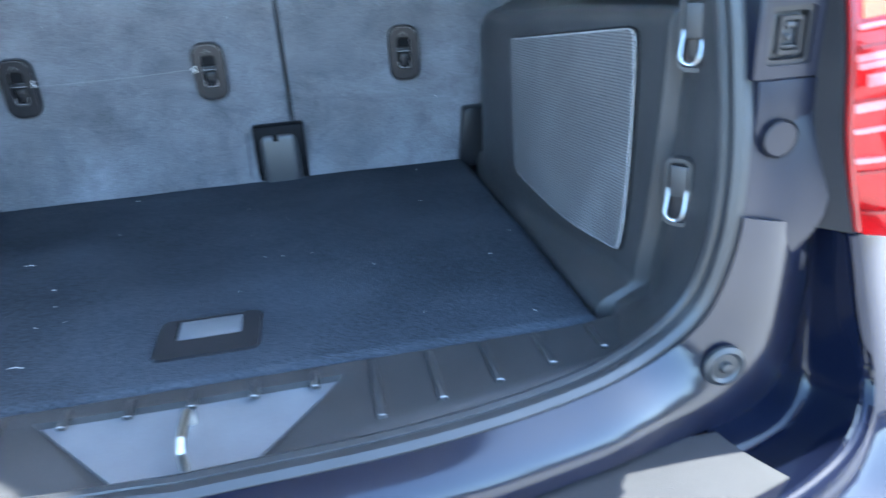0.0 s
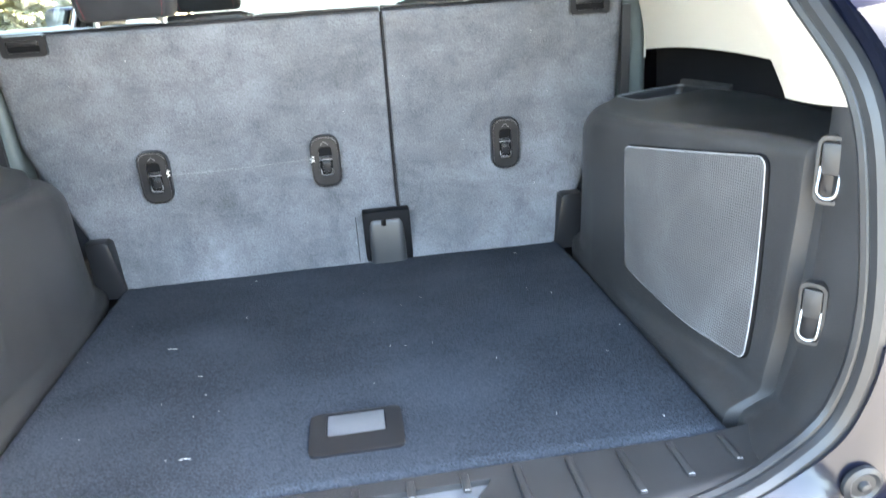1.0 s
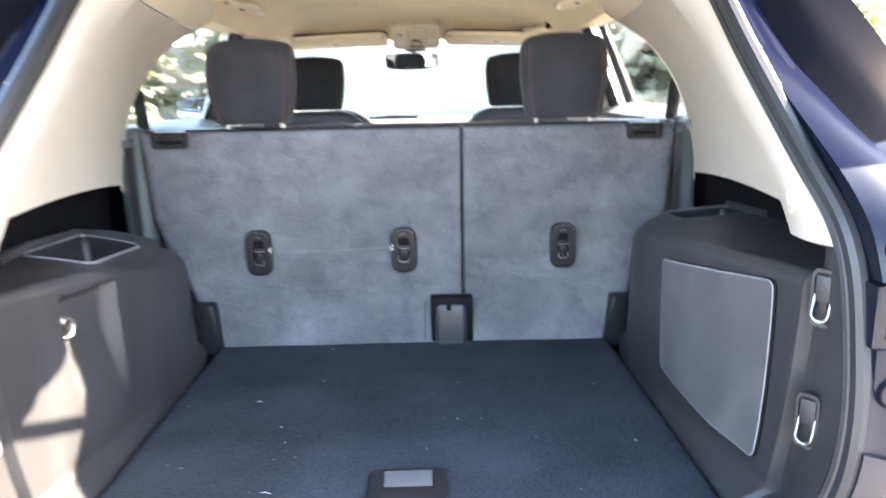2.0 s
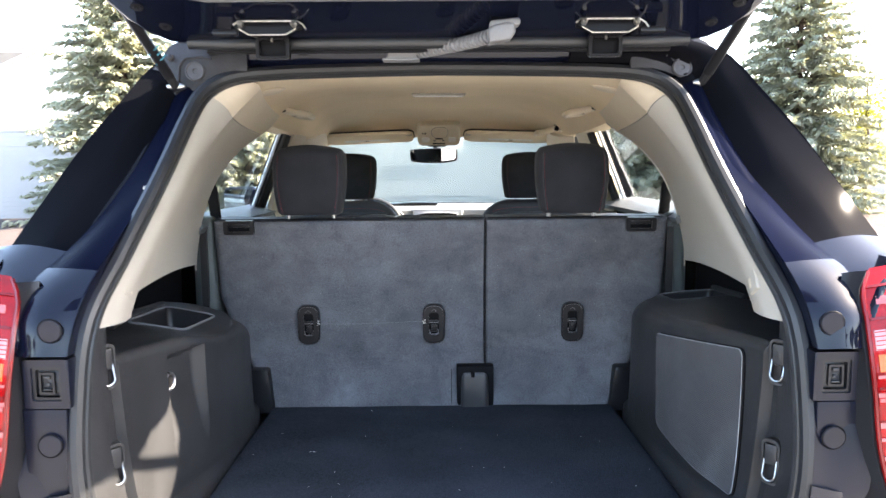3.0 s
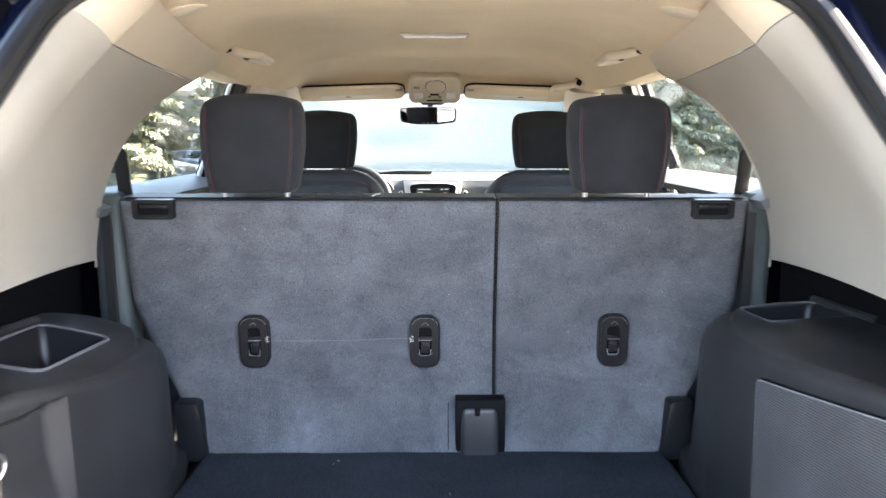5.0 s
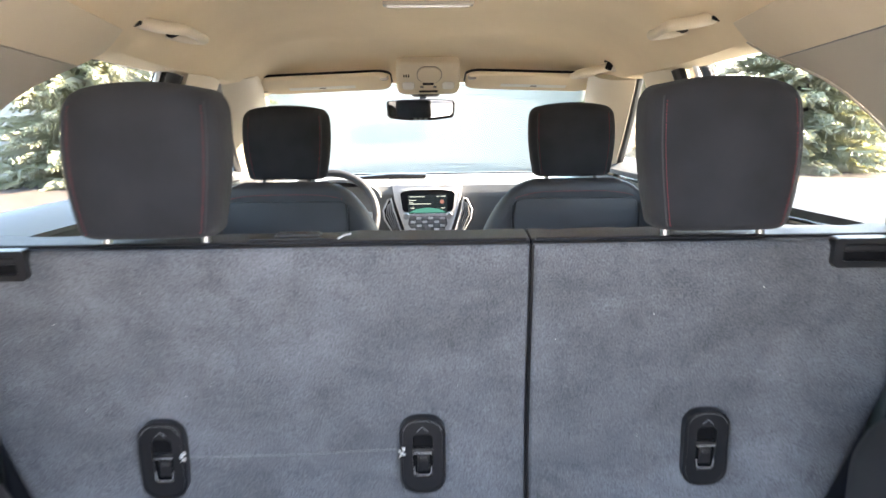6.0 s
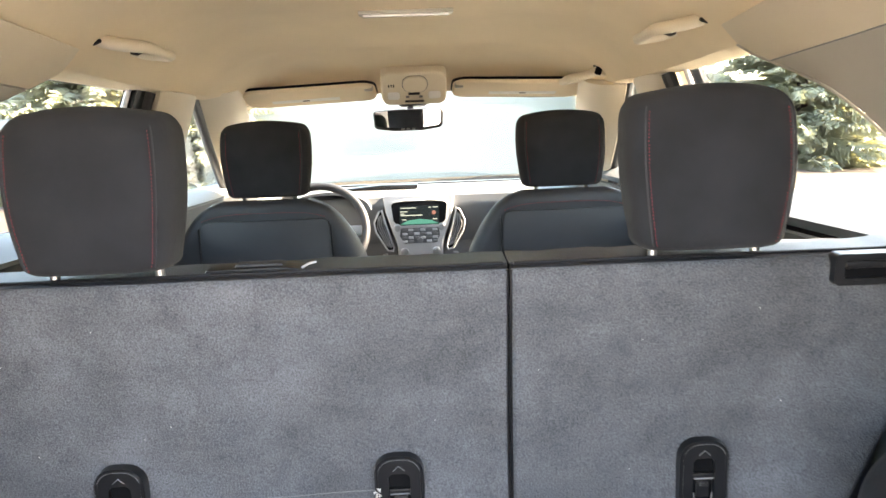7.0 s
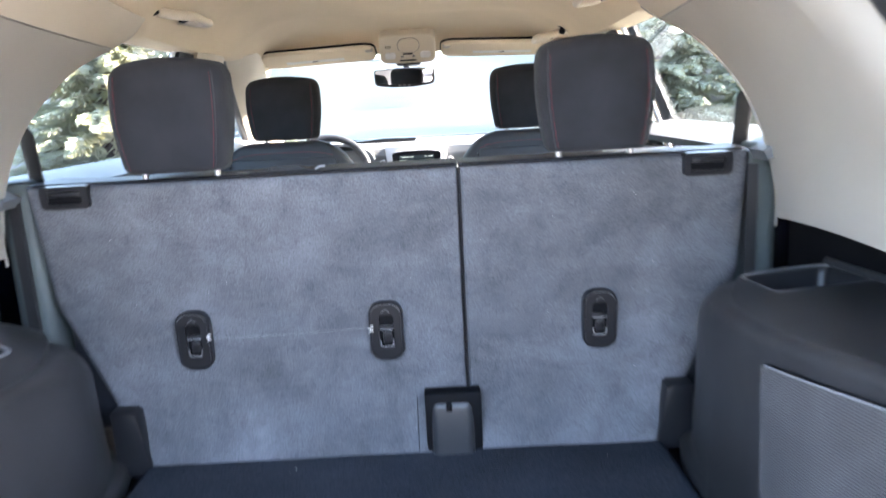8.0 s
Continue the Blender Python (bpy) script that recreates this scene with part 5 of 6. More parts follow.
for sgn in (-1, 1):
    pillar_trim(sgn)
    b = link_mesh("side_bolster", box(0.07, 0.08, 0.62, pose(sgn * 0.718, 1.00, 1.05), 0.02, 3), BOLSTER)
    tagged(b, "dark grey side bolster between seat and wheel arch, with a painted green cast", "bolster", "seat side bolsters")
    belt = thing("seat_belt", "black woven seat belt hanging before the rear window", "seat belt", "rear seat belts", at=(sgn * 0.69, 1.0, 1.36))
    part("webbing", prism([(-0.022, -0.05), (0.022, -0.05), (0.026, 0.075), (0.014, 0.125), (-0.02, 0.085)], 0.003, pose(0, 0, 0, 0, 0, sgn * 30) @ Matrix.Diagonal((sgn, 1, 1, 1)) @ pose(0, 0, 0, 0, 6), 0.0), SATIN, belt)

# ---------------------------------------------------------------- headliner and its fittings
hw = curve([(0.508, 0.47), (0.54, 0.50), (0.60, 0.53), (0.8, 0.575), (1.1, 0.612), (1.22, 0.655), (2.3, 0.655), (2.62, 0.60)])


def head_point(y, u):
    x = u * hw(y)[0]
    z = headliner_z(x, y)
    if y < 0.62:
        k = (0.62 - y) / 0.112
        z = z * (1 - k * k) + (1.728 - 0.018 * min(abs(u), 1) ** 4) * k * k
    ridge = 0.010 * math.exp(-((y - 2.12) / 0.05) ** 2) * (1 - u * u)
    return (x, y, z - ridge)


tagged(link_mesh("ceiling", sheet(head_point, lin(0.508, 2.62, 64), lin(-1, 1, 40), 0.02), CLOTH), "tan woven headliner, domed, sagging to the roof rails", "headliner", kind="structure")


def grab_handle(x, y, z, sgn):
    """A folded handle: two legs reach inwards from the rail to a flat grip."""
    t = thing("grab_handle", "tan plastic roof grab handle", "grab handle", "roof grab handles", at=(sgn * x, y, z))
    way = curve([(0, 0.022, -0.092, 0.010), (1, -0.020, -0.098, -0.002), (2, -0.062, -0.096, -0.008), (3, -0.076, -0.078, -0.010), (4, -0.074, 0.0, -0.012), (5, -0.068, 0.070, -0.010), (6, -0.054, 0.088, -0.008), (7, -0.016, 0.092, -0.002), (8, 0.022, 0.088, 0.010)])
    rad = curve([(0, 0.0150), (2, 0.0130), (3, 0.0118), (4, 0.0110), (5, 0.0118), (6, 0.0130), (8, 0.0150)])
    pts = [(a, 0.82 * b, c) for a, b, c in (way(q) for q in lin(0, 8, 40))]
    part("grip", tube([(sgn * a, b, c) for a, b, c in pts], [rad(q)[0] * 0.88 for q in lin(0, 8, 40)], 14), TAN, t)
    # dark boxes put in for the shade beside the handle's legs
    part("leg_shade", box(0.034, 0.030, 0.014, pose(sgn * -0.012, 0.050, 0.004, 0, sgn * 20), 0.004), DARKTRIM, t)
    part("leg_shade", box(0.020, 0.012, 0.024, pose(sgn * 0.012, -0.094, 0.008, 0, sgn * 20), 0.003), DARKTRIM, t)
    for b in (-0.075, 0.072):
        part("end_cap", lathe([(0.021, 0.016), (0.021, 0.0), (0.017, -0.007), (0.004, -0.009)], 18, pose(sgn * 0.022, b, 0.004, 0, sgn * 20)), TAN, t)
        part("hinge_socket", lathe([(0.027, 0.020), (0.027, 0.008), (0.020, 0.006)], 18, pose(sgn * 0.024, b * 0.96, 0.008, 0, sgn * 20)), DARKTRIM, t)


for x, y, z, sgn in ((0.540, 1.45, 1.706, -1), (0.540, 1.45, 1.706, 1), (0.540, 2.26, 1.680, 1)):
    grab_handle(x, y, z, sgn)
lamp_z = headliner_z(0, 1.70)
rl = thing("roof_lamp", "slim pale cabin roof lamp in the headliner", "roof lamp", at=(0.0, 1.70, lamp_z))
part("bezel", box(0.215, 0.035, 0.010, pose(0, 0, -0.004), 0.004), BEIGE, rl)
part("lens", box(0.195, 0.020, 0.006, pose(0, 0, -0.010), 0.002), CLEARLENS, rl)


def sun_visor(sgn):
    t = thing("sun_visor", "tan sun visor folded up with a white label", "sun visor", "sun visors", at=(sgn * 0.350, 2.48, 1.668))
    under = pose(0, 0, 0, -14, sgn * 2.0)
    part("board", prism(rrect(0.44, 0.16, 0.045, 8), 0.024, under @ Matrix(((1, 0, 0, 0), (0, 0, 1, 0), (0, 1, 0, 0), (0, 0, 0, 1))) @ pose(0, -0.012, 0), 0.009, 3, None, True), CLOTH, t)
    # dark loop painted as the shaded gap between visor and headliner
    part("gap_line", tube([under @ Vector((a, b, 0.006)) for a, b in rrect(0.442, 0.162, 0.046, 8)], 0.0045, 8, closed=True), DARKTRIM, t)
    part("label", box(0.23, 0.028, 0.001, under @ pose(sgn * 0.02, 0.02, -0.0126)), WHITEPAPER, t)
    part("label_print", box(0.022, 0.008, 0.001, under @ pose(sgn * 0.02, 0.02, -0.0134)), DARKTRIM, t)
    part("pivot_rod", tube([under @ Vector((sgn * 0.19, 0.075, 0.0)), under @ Vector((sgn * 0.235, 0.078, 0.004)), under @ Vector((sgn * 0.250, 0.080, 0.03))], 0.007, 8), TAN, t)
    part("clip", box(0.03, 0.02, 0.02, pose(-sgn * 0.20, -0.05, 0.012), 0.006), BEIGE, t)


sun_visor(-1)
sun_visor(1)
oc = thing("overhead_console", "tan overhead console with map lamps and buttons", "console", at=(0, 2.50, 1.71))
TILT = pose(0, -0.085, -0.040, 38)
part("housing", prism(rrect(0.216, 0.128, 0.030, 8), 0.075, TILT, 0.010, 3), TAN, oc)
part("sunglass_door", prism(rrect(0.080, 0.060, 0.028, 8), 0.008, TILT @ pose(0.004, -0.006, 0.020), 0.003), TAN, oc)
part("door_gap", tube([TILT @ Vector((0.004 + a, -0.0005, 0.020 + b)) for a, b in rrect(0.083, 0.063, 0.029, 8)], 0.0012, 6, closed=True), GREYPLASTIC, oc)
for s in (-1, 1):
    part("map_lamp", prism(rrect(0.042, 0.030, 0.010), 0.008, TILT @ pose(s * 0.068, -0.003, -0.024), 0.003), CLEARLENS, oc)
    part("lamp_switch", box(0.012, 0.004, 0.007, TILT @ pose(s * 0.022, -0.002, -0.028), 0.001), GREYPLASTIC, oc)
part("button_bar", box(0.038, 0.006, 0.008, TILT @ pose(0, -0.002, -0.016), 0.002), SATIN, oc)
part("lower_button_bar", box(0.064, 0.006, 0.006, TILT @ pose(0, -0.002, -0.046), 0.002), SATIN, oc)
for k in range(3):
    part("microphone_slot", box(0.004, 0.004, 0.010, TILT @ pose(-0.082 + 0.008 * k, -0.0015, 0.016), 0.001), DARKTRIM, oc)

rv = thing("rear_view_mirror", "black framed rear view mirror hanging at the windscreen", "mirror", at=(-0.03, 2.66, 1.575))
mo = [(-0.13, 0.026), (-0.125, 0.036), (-0.06, 0.041), (0.06, 0.041), (0.125, 0.036), (0.13, 0.026), (0.126, -0.02), (0.116, -0.029), (0.05, -0.038), (-0.05, -0.038), (-0.116, -0.029), (-0.126, -0.02)]
FACING = pose(0, 0, 0, 2.2, 0, -5)
part("casing", prism(mo, 0.035, FACING, 0.006, 3, None, True), SATIN, rv)
part("glass", prism([(x * 0.94, z * 0.82 + 0.004) for x, z in mo], 0.002, FACING @ pose(0, -0.0025, 0)), MIRROR, rv)
part("stalk", tube([(0, 0.03, 0.01), (0.01, 0.06, 0.05), (0.02, 0.09, 0.09)], 0.012, 10), SATIN, rv)
part("sensor_cover", box(0.11, 0.06, 0.05, pose(0.02, 0.07, 0.075), 0.015), SATIN, rv)
for i in (-1, 0, 1):
    part("button", box(0.012, 0.003, 0.006, pose(i * 0.02, -0.004, -0.031), 0.001), GREYPLASTIC, rv)

# ---------------------------------------------------------------- rear seat backs
SEATY = curve([(0.765, 0.915), (0.80, 0.922), (0.86, 0.945), (0.93, 0.958), (1.03, 0.965), (1.15, 0.955), (1.25, 0.940), (1.33, 0.928), (1.36, 0.925)])


def seat_back(name, xl, xr, label):
    """xl, xr: the side edges as functions of height."""
    t = thing(name, label, "seat back", "rear seat backs", at=(0, 0.95, 0.765))

    def edge(d, r=0.022):
        d = max(0, min(d, r))
        return r - math.sqrt(max(0, r * r - (r - d) ** 2))
    zs = [0.765, 0.768, 0.775, 0.785] + lin(0.80, 1.31, 40) + [1.322, 1.330, 1.337, 1.342, 1.345, 1.3465]

    def f(u, z):
        a, b = xl(z), xr(z)
        w = b - a
        x = a + u * w
        outer, inner = ((1 - u) * w, u * w) if a > 0 else (u * w, (1 - u) * w)
        d = min(outer, inner * 4.0, 1.350 - z)
        lump = 0.0022 * noise.noise((x * 7, z * 7, 1.0)) + 0.0012 * noise.noise((x * 22, z * 22, 4.0))
        return (x, SEATY(z)[0] + edge(d) + lump - 0.95, z - 0.765)
    us = [0, 0.002, 0.005, 0.012, 0.022, 0.035] + lin(0.06, 0.94, 44) + [0.965, 0.978, 0.988, 0.995, 0.998, 1]
    part("carpet_back", sheet(f, us, zs, 0.06), SEATCARPET, t, "charcoal carpet back with scuffs")

    def welt(u, z):
        x, y, zz = f(u, z)
        return (x, y - 0.0015, zz)
    part("top_welt", sheet(welt, us, [1.3462, 1.348, 1.350, 1.3515], 0.06), SEATBACK, t, "black vinyl welt along the top")
    part("cushion", box(xr(1.3) - xl(1.3) - 0.02, 0.07, 0.51, pose((xl(1.3) + xr(1.3)) / 2, 0.062, 0.319), 0.026, 3), SEATBACK, t)
    return t


seat_l = seat_back("rear_seat_back", lambda z: -0.678 + 0.155 * max(0, (1.12 - z) / 0.34) ** 1.25, lambda z: 0.1335, "large charcoal carpeted rear seat back with release latches")
seat_r = seat_back("rear_seat_back", lambda z: 0.1365, lambda z: 0.682 - 0.165 * max(0, (1.12 - z) / 0.34) ** 1.25, "narrow charcoal carpeted rear seat back with one latch")


def piping(t, pts):
    part("piping", tube(pts, 0.0025, 8), SATIN, t)


for t, x in ((seat_l, 0.1322), (seat_r, 0.1378)):
    piping(t, [(x, SEATY(z)[0] - 0.95 + 0.008, z - 0.765) for z in lin(0.90, 1.345, 20)])
for t, a, b in ((seat_l, -0.665, 0.128), (seat_r, 0.142, 0.668)):
    piping(t, [(x, SEATY(1.35)[0] - 0.95 + 0.018, 1.351 - 0.765) for x in lin(a, b, 14)])


def latch(x, z, t, tag):
    y = SEATY(z)[0] - 0.95
    m = pose(x, y - 0.002, z - 0.765, 3)
    b = part("release_latch", frame_ring(rrect(0.068, 0.122, 0.026), rrect(0.030, 0.070, 0.008), 0.020, m @ pose(0, -0.013, 0)), SATIN, t, "black plastic tether latch housing")
    part("latch_rim", tube([(p[0], -0.012, p[1]) for p in rrect(0.062, 0.116, 0.024)], 0.0028, 6, closed=True), SATIN, b).matrix_local = m
    part("latch_pocket", prism(rrect(0.034, 0.074, 0.008), 0.004, m @ pose(0, -0.006, 0)), DARKTRIM, b)
    part("latch_bar", box(0.030, 0.006, 0.007, m @ pose(0, -0.009, 0.008), 0.002), SATIN, b)
    # pale strokes on bar, lip and rim paint the light their edges catch
    part("bar_glint", tube([(-0.014, -0.0125, 0.0045), (0.014, -0.0125, 0.0045)], 0.0009, 6), PALELINE, b).matrix_local = m
    part("latch_tongue", box(0.018, 0.006, 0.026, m @ pose(0.001, -0.006, -0.014), 0.002), SATIN, b)
    part("tongue_step", box(0.012, 0.004, 0.006, m @ pose(0.002, -0.0095, -0.006), 0.0015), BLACKTRIM, b)
    lip = [(-0.013, -0.0115, -0.018), (-0.012, -0.012, -0.0285), (-0.008, -0.0125, -0.0315), (0.008, -0.0125, -0.0315), (0.012, -0.012, -0.0285), (0.013, -0.0115, -0.018)]
    part("lip_glint", tube(lip, 0.0010, 6), PALELINE, b).matrix_local = m
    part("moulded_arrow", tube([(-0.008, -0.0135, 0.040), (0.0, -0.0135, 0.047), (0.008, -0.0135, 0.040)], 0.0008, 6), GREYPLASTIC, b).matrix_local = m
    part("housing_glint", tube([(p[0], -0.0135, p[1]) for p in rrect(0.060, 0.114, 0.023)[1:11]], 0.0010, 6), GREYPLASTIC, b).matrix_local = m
    if tag:
        bm = None
        for k in range(7):
            c = Vector((tag * (0.031 + 0.002 * math.sin(k * 2.1)), -0.0145, 0.003 + 0.002 * k))
            bm = tube([c + Vector((-0.004 * math.cos(k * 1.7), 0, -0.003)), c + Vector((0, -0.001, 0.001)), c + Vector((0.005 * math.cos(k * 1.1), 0, 0.003 * math.sin(k * 3.0)))], 0.0008, 5, bm)
        part("fray_mark", bm, WHITEPAPER, b, "small pale frayed threads").matrix_local = m


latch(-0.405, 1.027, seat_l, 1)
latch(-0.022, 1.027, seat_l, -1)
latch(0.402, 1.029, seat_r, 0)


def top_slot(x, t):
    y = SEATY(1.33)[0] - 0.95
    m = pose(x, y - 0.004, 1.329 - 0.765, 4)
    b = part("seat_release", frame_ring(rrect(0.090, 0.042, 0.008), rrect(0.064, 0.024, 0.004), 0.02, m @ pose(0, -0.006, 0)), SATIN, t, "black release handle bezel")
    part("release_pocket", prism(rrect(0.068, 0.028, 0.004), 0.004, m @ pose(0, 0.000, 0)), DARKTRIM, b)
    part("release_lever", box(0.060, 0.006, 0.010, m @ pose(0, -0.002, 0.006), 0.002), SATIN, b)


top_slot(-0.598, seat_l)
top_slot(0.598, seat_r)


def headrest(parent, cx, y, zb, w, h, d, foot=0.86, tilt=0):
    """A padded headrest with side seams in red thread."""
    def f(u, v):
        # u round the girth, v from foot to head: wide above the middle, drawn in at the foot, the crown nearly flat
        a = 2 * math.pi * u
        ca, sa = math.cos(a), math.sin(a)
        n = 3.6 if sa < 0 else 2.6
        k = (abs(ca) ** n + abs(sa) ** n) ** (-1 / n)
        wide = foot + (1 - foot) * math.sin(min(v / 0.62, 1) * math.pi / 2) - 0.045 * max(0, (v - 0.62) / 0.38) ** 2
        deep = 0.80 + 0.20 * math.sin(min(v / 0.6, 1) * math.pi / 2)
        cap = 1.0
        if v > 0.84:
            q = min((v - 0.84) / 0.16, 1)
            cap = math.sqrt(max(0.0, 1 - q * q))
        foot_in = 1 - 0.10 * (1 - min(v / 0.05, 1)) ** 2
        x = w / 2 * ca * k * wide * foot_in * (0.80 + 0.20 * cap)
        y = d / 2 * sa * k * deep * foot_in * (0.45 + 0.55 * cap) + 0.016 * v * v
        crown = 0.010 * (1 - (ca * k) ** 2) * v * v
        return Vector((x, y, h * v * 0.985 + crown))
    b = bmesh.new()
    vs = [0, 0.01, 0.025, 0.05, 0.08, 0.12] + lin(0.18, 0.8, 10) + [0.84, 0.88, 0.91, 0.94, 0.96, 0.975, 0.988, 0.996]
    n = 48
    rows = [[b.verts.new(f(j / n, v)) for j in range(n)] for v in vs]
    for p, q in zip(rows, rows[1:]):
        for j in range(n):
            b.faces.new((p[j], p[(j + 1) % n], q[(j + 1) % n], q[j]))
    b.faces.new(rows[0][::-1])
    b.faces.new(rows[-1])
    m = pose(cx, y, zb, tilt)
    b.transform(m)
    hr = part("headrest", b, SEATCLOTH, parent, "charcoal cloth headrest with red stitched seams")
    for s in (-1, 1):
        seam = []
        for v in lin(0.03, 0.90, 40):
            ref = f(0.75 + s * 0.128, v)
            seam.append(m @ Vector((ref.x, ref.y - 0.0005, ref.z)))
        part("seam", tube(seam, 0.0010, 6), SEATBACK, hr)
        bm = None
        for i in range(0, 39):
            a, c = seam[i], seam[i + 1]
            q = Vector((s * -0.0038, -0.0020, 0))
            bm = tube([a.lerp(c, 0.15) + q, a.lerp(c, 0.70) + q], 0.0005, 5, bm)
        part("stitching", bm, RED, hr, "red thread stitching")
    for s in (-1, 1):
        part("post", tube([m @ Vector((s * 0.068, 0.0, -0.035)), m @ Vector((s * 0.068, 0.0, 0.02))], 0.0062, 12), CHROME, hr, "chrome headrest post")
        part("collar", lathe([(0.013, 0), (0.013, 0.006), (0.009, 0.009)], 14, m @ pose(s * 0.068, 0, -0.03)), BLACKTRIM, hr)
    return hr


headrest(seat_l, -0.387, 0.0, 0.600, 0.218, 0.200, 0.125)
headrest(seat_r, 0.394, 0.0, 0.600, 0.218, 0.200, 0.125)
# lever tray on the top of the wide seat
guide = part("belt_guide", prism([(-0.075, 0.0), (0.046, -0.003), (0.062, 0.001), (0.034, 0.005), (-0.070, 0.0045)], 0.034, pose(-0.19, 0.004, 0.586, 4), 0.001), SATIN, seat_l, "thin black plastic belt guide")
part("guide_lever", prism([(-0.040, 0.004), (0.032, 0.004), (0.024, 0.009), (-0.034, 0.009)], 0.018, pose(-0.19, 0.016, 0.586, 4), 0.002), BLACKTRIM, guide)
part("guide_pin", tube([(-0.136, 0.006, 0.5895), (-0.128, 0.010, 0.5935), (-0.120, 0.022, 0.5935)], 0.0018, 6), SILVER, guide)


def hinge_cover():
    t = thing("seat_hinge_cover", "black plastic seat hinge cover at the carpet edge", "cover", at=(0.10, 0.915, FLOOR))
    # dark backing plate stands in for the shadow gaps beside the cap
    part("cap_shadow_gap", box(0.112, 0.04, 0.140, pose(0.002, 0.022, 0.052), 0.004), DARKTRIM, t)
    part("cap", prism([(-0.042, -0.02), (0.042, -0.02), (0.044, 0.092), (0.040, 0.104), (0.030, 0.110), (-0.030, 0.110), (-0.040, 0.104), (-0.044, 0.092)], 0.034, pose(0, -0.014, 0, -7), 0.016, 5), COVER, t, "smooth black cap with a lit rounded top")
    part("notch", box(0.012, 0.006, 0.018, pose(-0.006, -0.0125, 0.100), 0.003), DARKTRIM, t)


part("flap_cut", tube([(0.030, SEATY(z)[0] - 0.9515, z - 0.765) for z in lin(0.785, 0.886, 8)], 0.0009, 6), DARKTRIM, seat_l, "dark cut edge of a carpet flap")
hinge_cover()
for sgn in (-1, 1):
    t = thing("seat_bracket", "black plastic bracket at the seat's lower corner", "bracket", "seat brackets", at=(sgn * 0.542, 0.915, FLOOR))
    part("bracket_body", prism([(-0.035, -0.02), (0.038, -0.02), (0.016, 0.112), (0.008, 0.118), (-0.035, 0.118)], 0.04, pose(0, -0.004, 0) @ Matrix.Diagonal((-sgn, 1, 1, 1)), 0.006), SATIN, t)

# ---------------------------------------------------------------- front seats


def front_seat(sgn):
    t = thing("front_seat", "dark front seat with red stitching" if sgn < 0 else "dark passenger seat with red stitching", "seat", "front seats", at=(sgn * 0.395, 1.93, 0.44))

    def outline(z):
        # half width by height above the seat's base
        return curve([(0.0, 0.25), (0.55, 0.27), (0.74, 0.265), (0.82, 0.235), (0.885, 0.19), (0.915, 0.15), (0.928, 0.11)])(z)[0]

    def f(u, z):
        w = outline(z)
        d = min(w * (1 - abs(u)), 0.93 - z)
        r = 0.035
        d = max(0, min(d, r))
        return (u * w, r - math.sqrt(max(0, r * r - (r - d) ** 2)) - 0.06 + 0.05 * (z - 0.93) * -0.2, z)
    us = [-1, -0.99, -0.97, -0.94, -0.9] + lin(-0.85, 0.85, 24) + [0.9, 0.94, 0.97, 0.99, 1]
    part("backrest", sheet(f, us, lin(0, 0.88, 34) + [0.895, 0.907, 0.916, 0.923, 0.928], 0.12), SEATBACK, t)
    part("cushion", box(0.52, 0.55, 0.16, pose(0, 0.30, 0.22), 0.05, 3), SEATCLOTH, t)
    part("seat_base", box(0.44, 0.5, 0.15, pose(0, 0.28, 0.075), 0.02), BLACKTRIM, t)
    # rear pocket panel with seams
    part("pocket_panel", prism([(-0.17, 0.30), (0.17, 0.30), (0.175, 0.80), (0.165, 0.868), (0.15, 0.876), (-0.15, 0.876), (-0.165, 0.868), (-0.175, 0.80)], 0.012, pose(0, -0.066, 0), 0.004), SEATBACK, t)
    for s in (-1, 1):
        part("side_seam", tube([(s * 0.172, -0.066, z) for z in lin(0.32, 0.86, 10)], 0.003, 6), SATIN, t)
    arc = [(x, -0.063, 0.895 - 0.02 * (x / 0.17) ** 4) for x in lin(-0.165, 0.165, 46)]
    bm = None
    for i in range(0, 45):
        a, c = Vector(arc[i]), Vector(arc[i + 1])
        bm = tube([a.lerp(c, 0.1), a.lerp(c, 0.7)], 0.0008, 5, bm)
    part("stitching", bm, RED, t, "red thread stitching")
    headrest(t, 0.0, 0.02, 0.932, 0.240, 0.195, 0.11, 0.88)


front_seat(-1)
front_seat(1)

# ---------------------------------------------------------------- dashboard


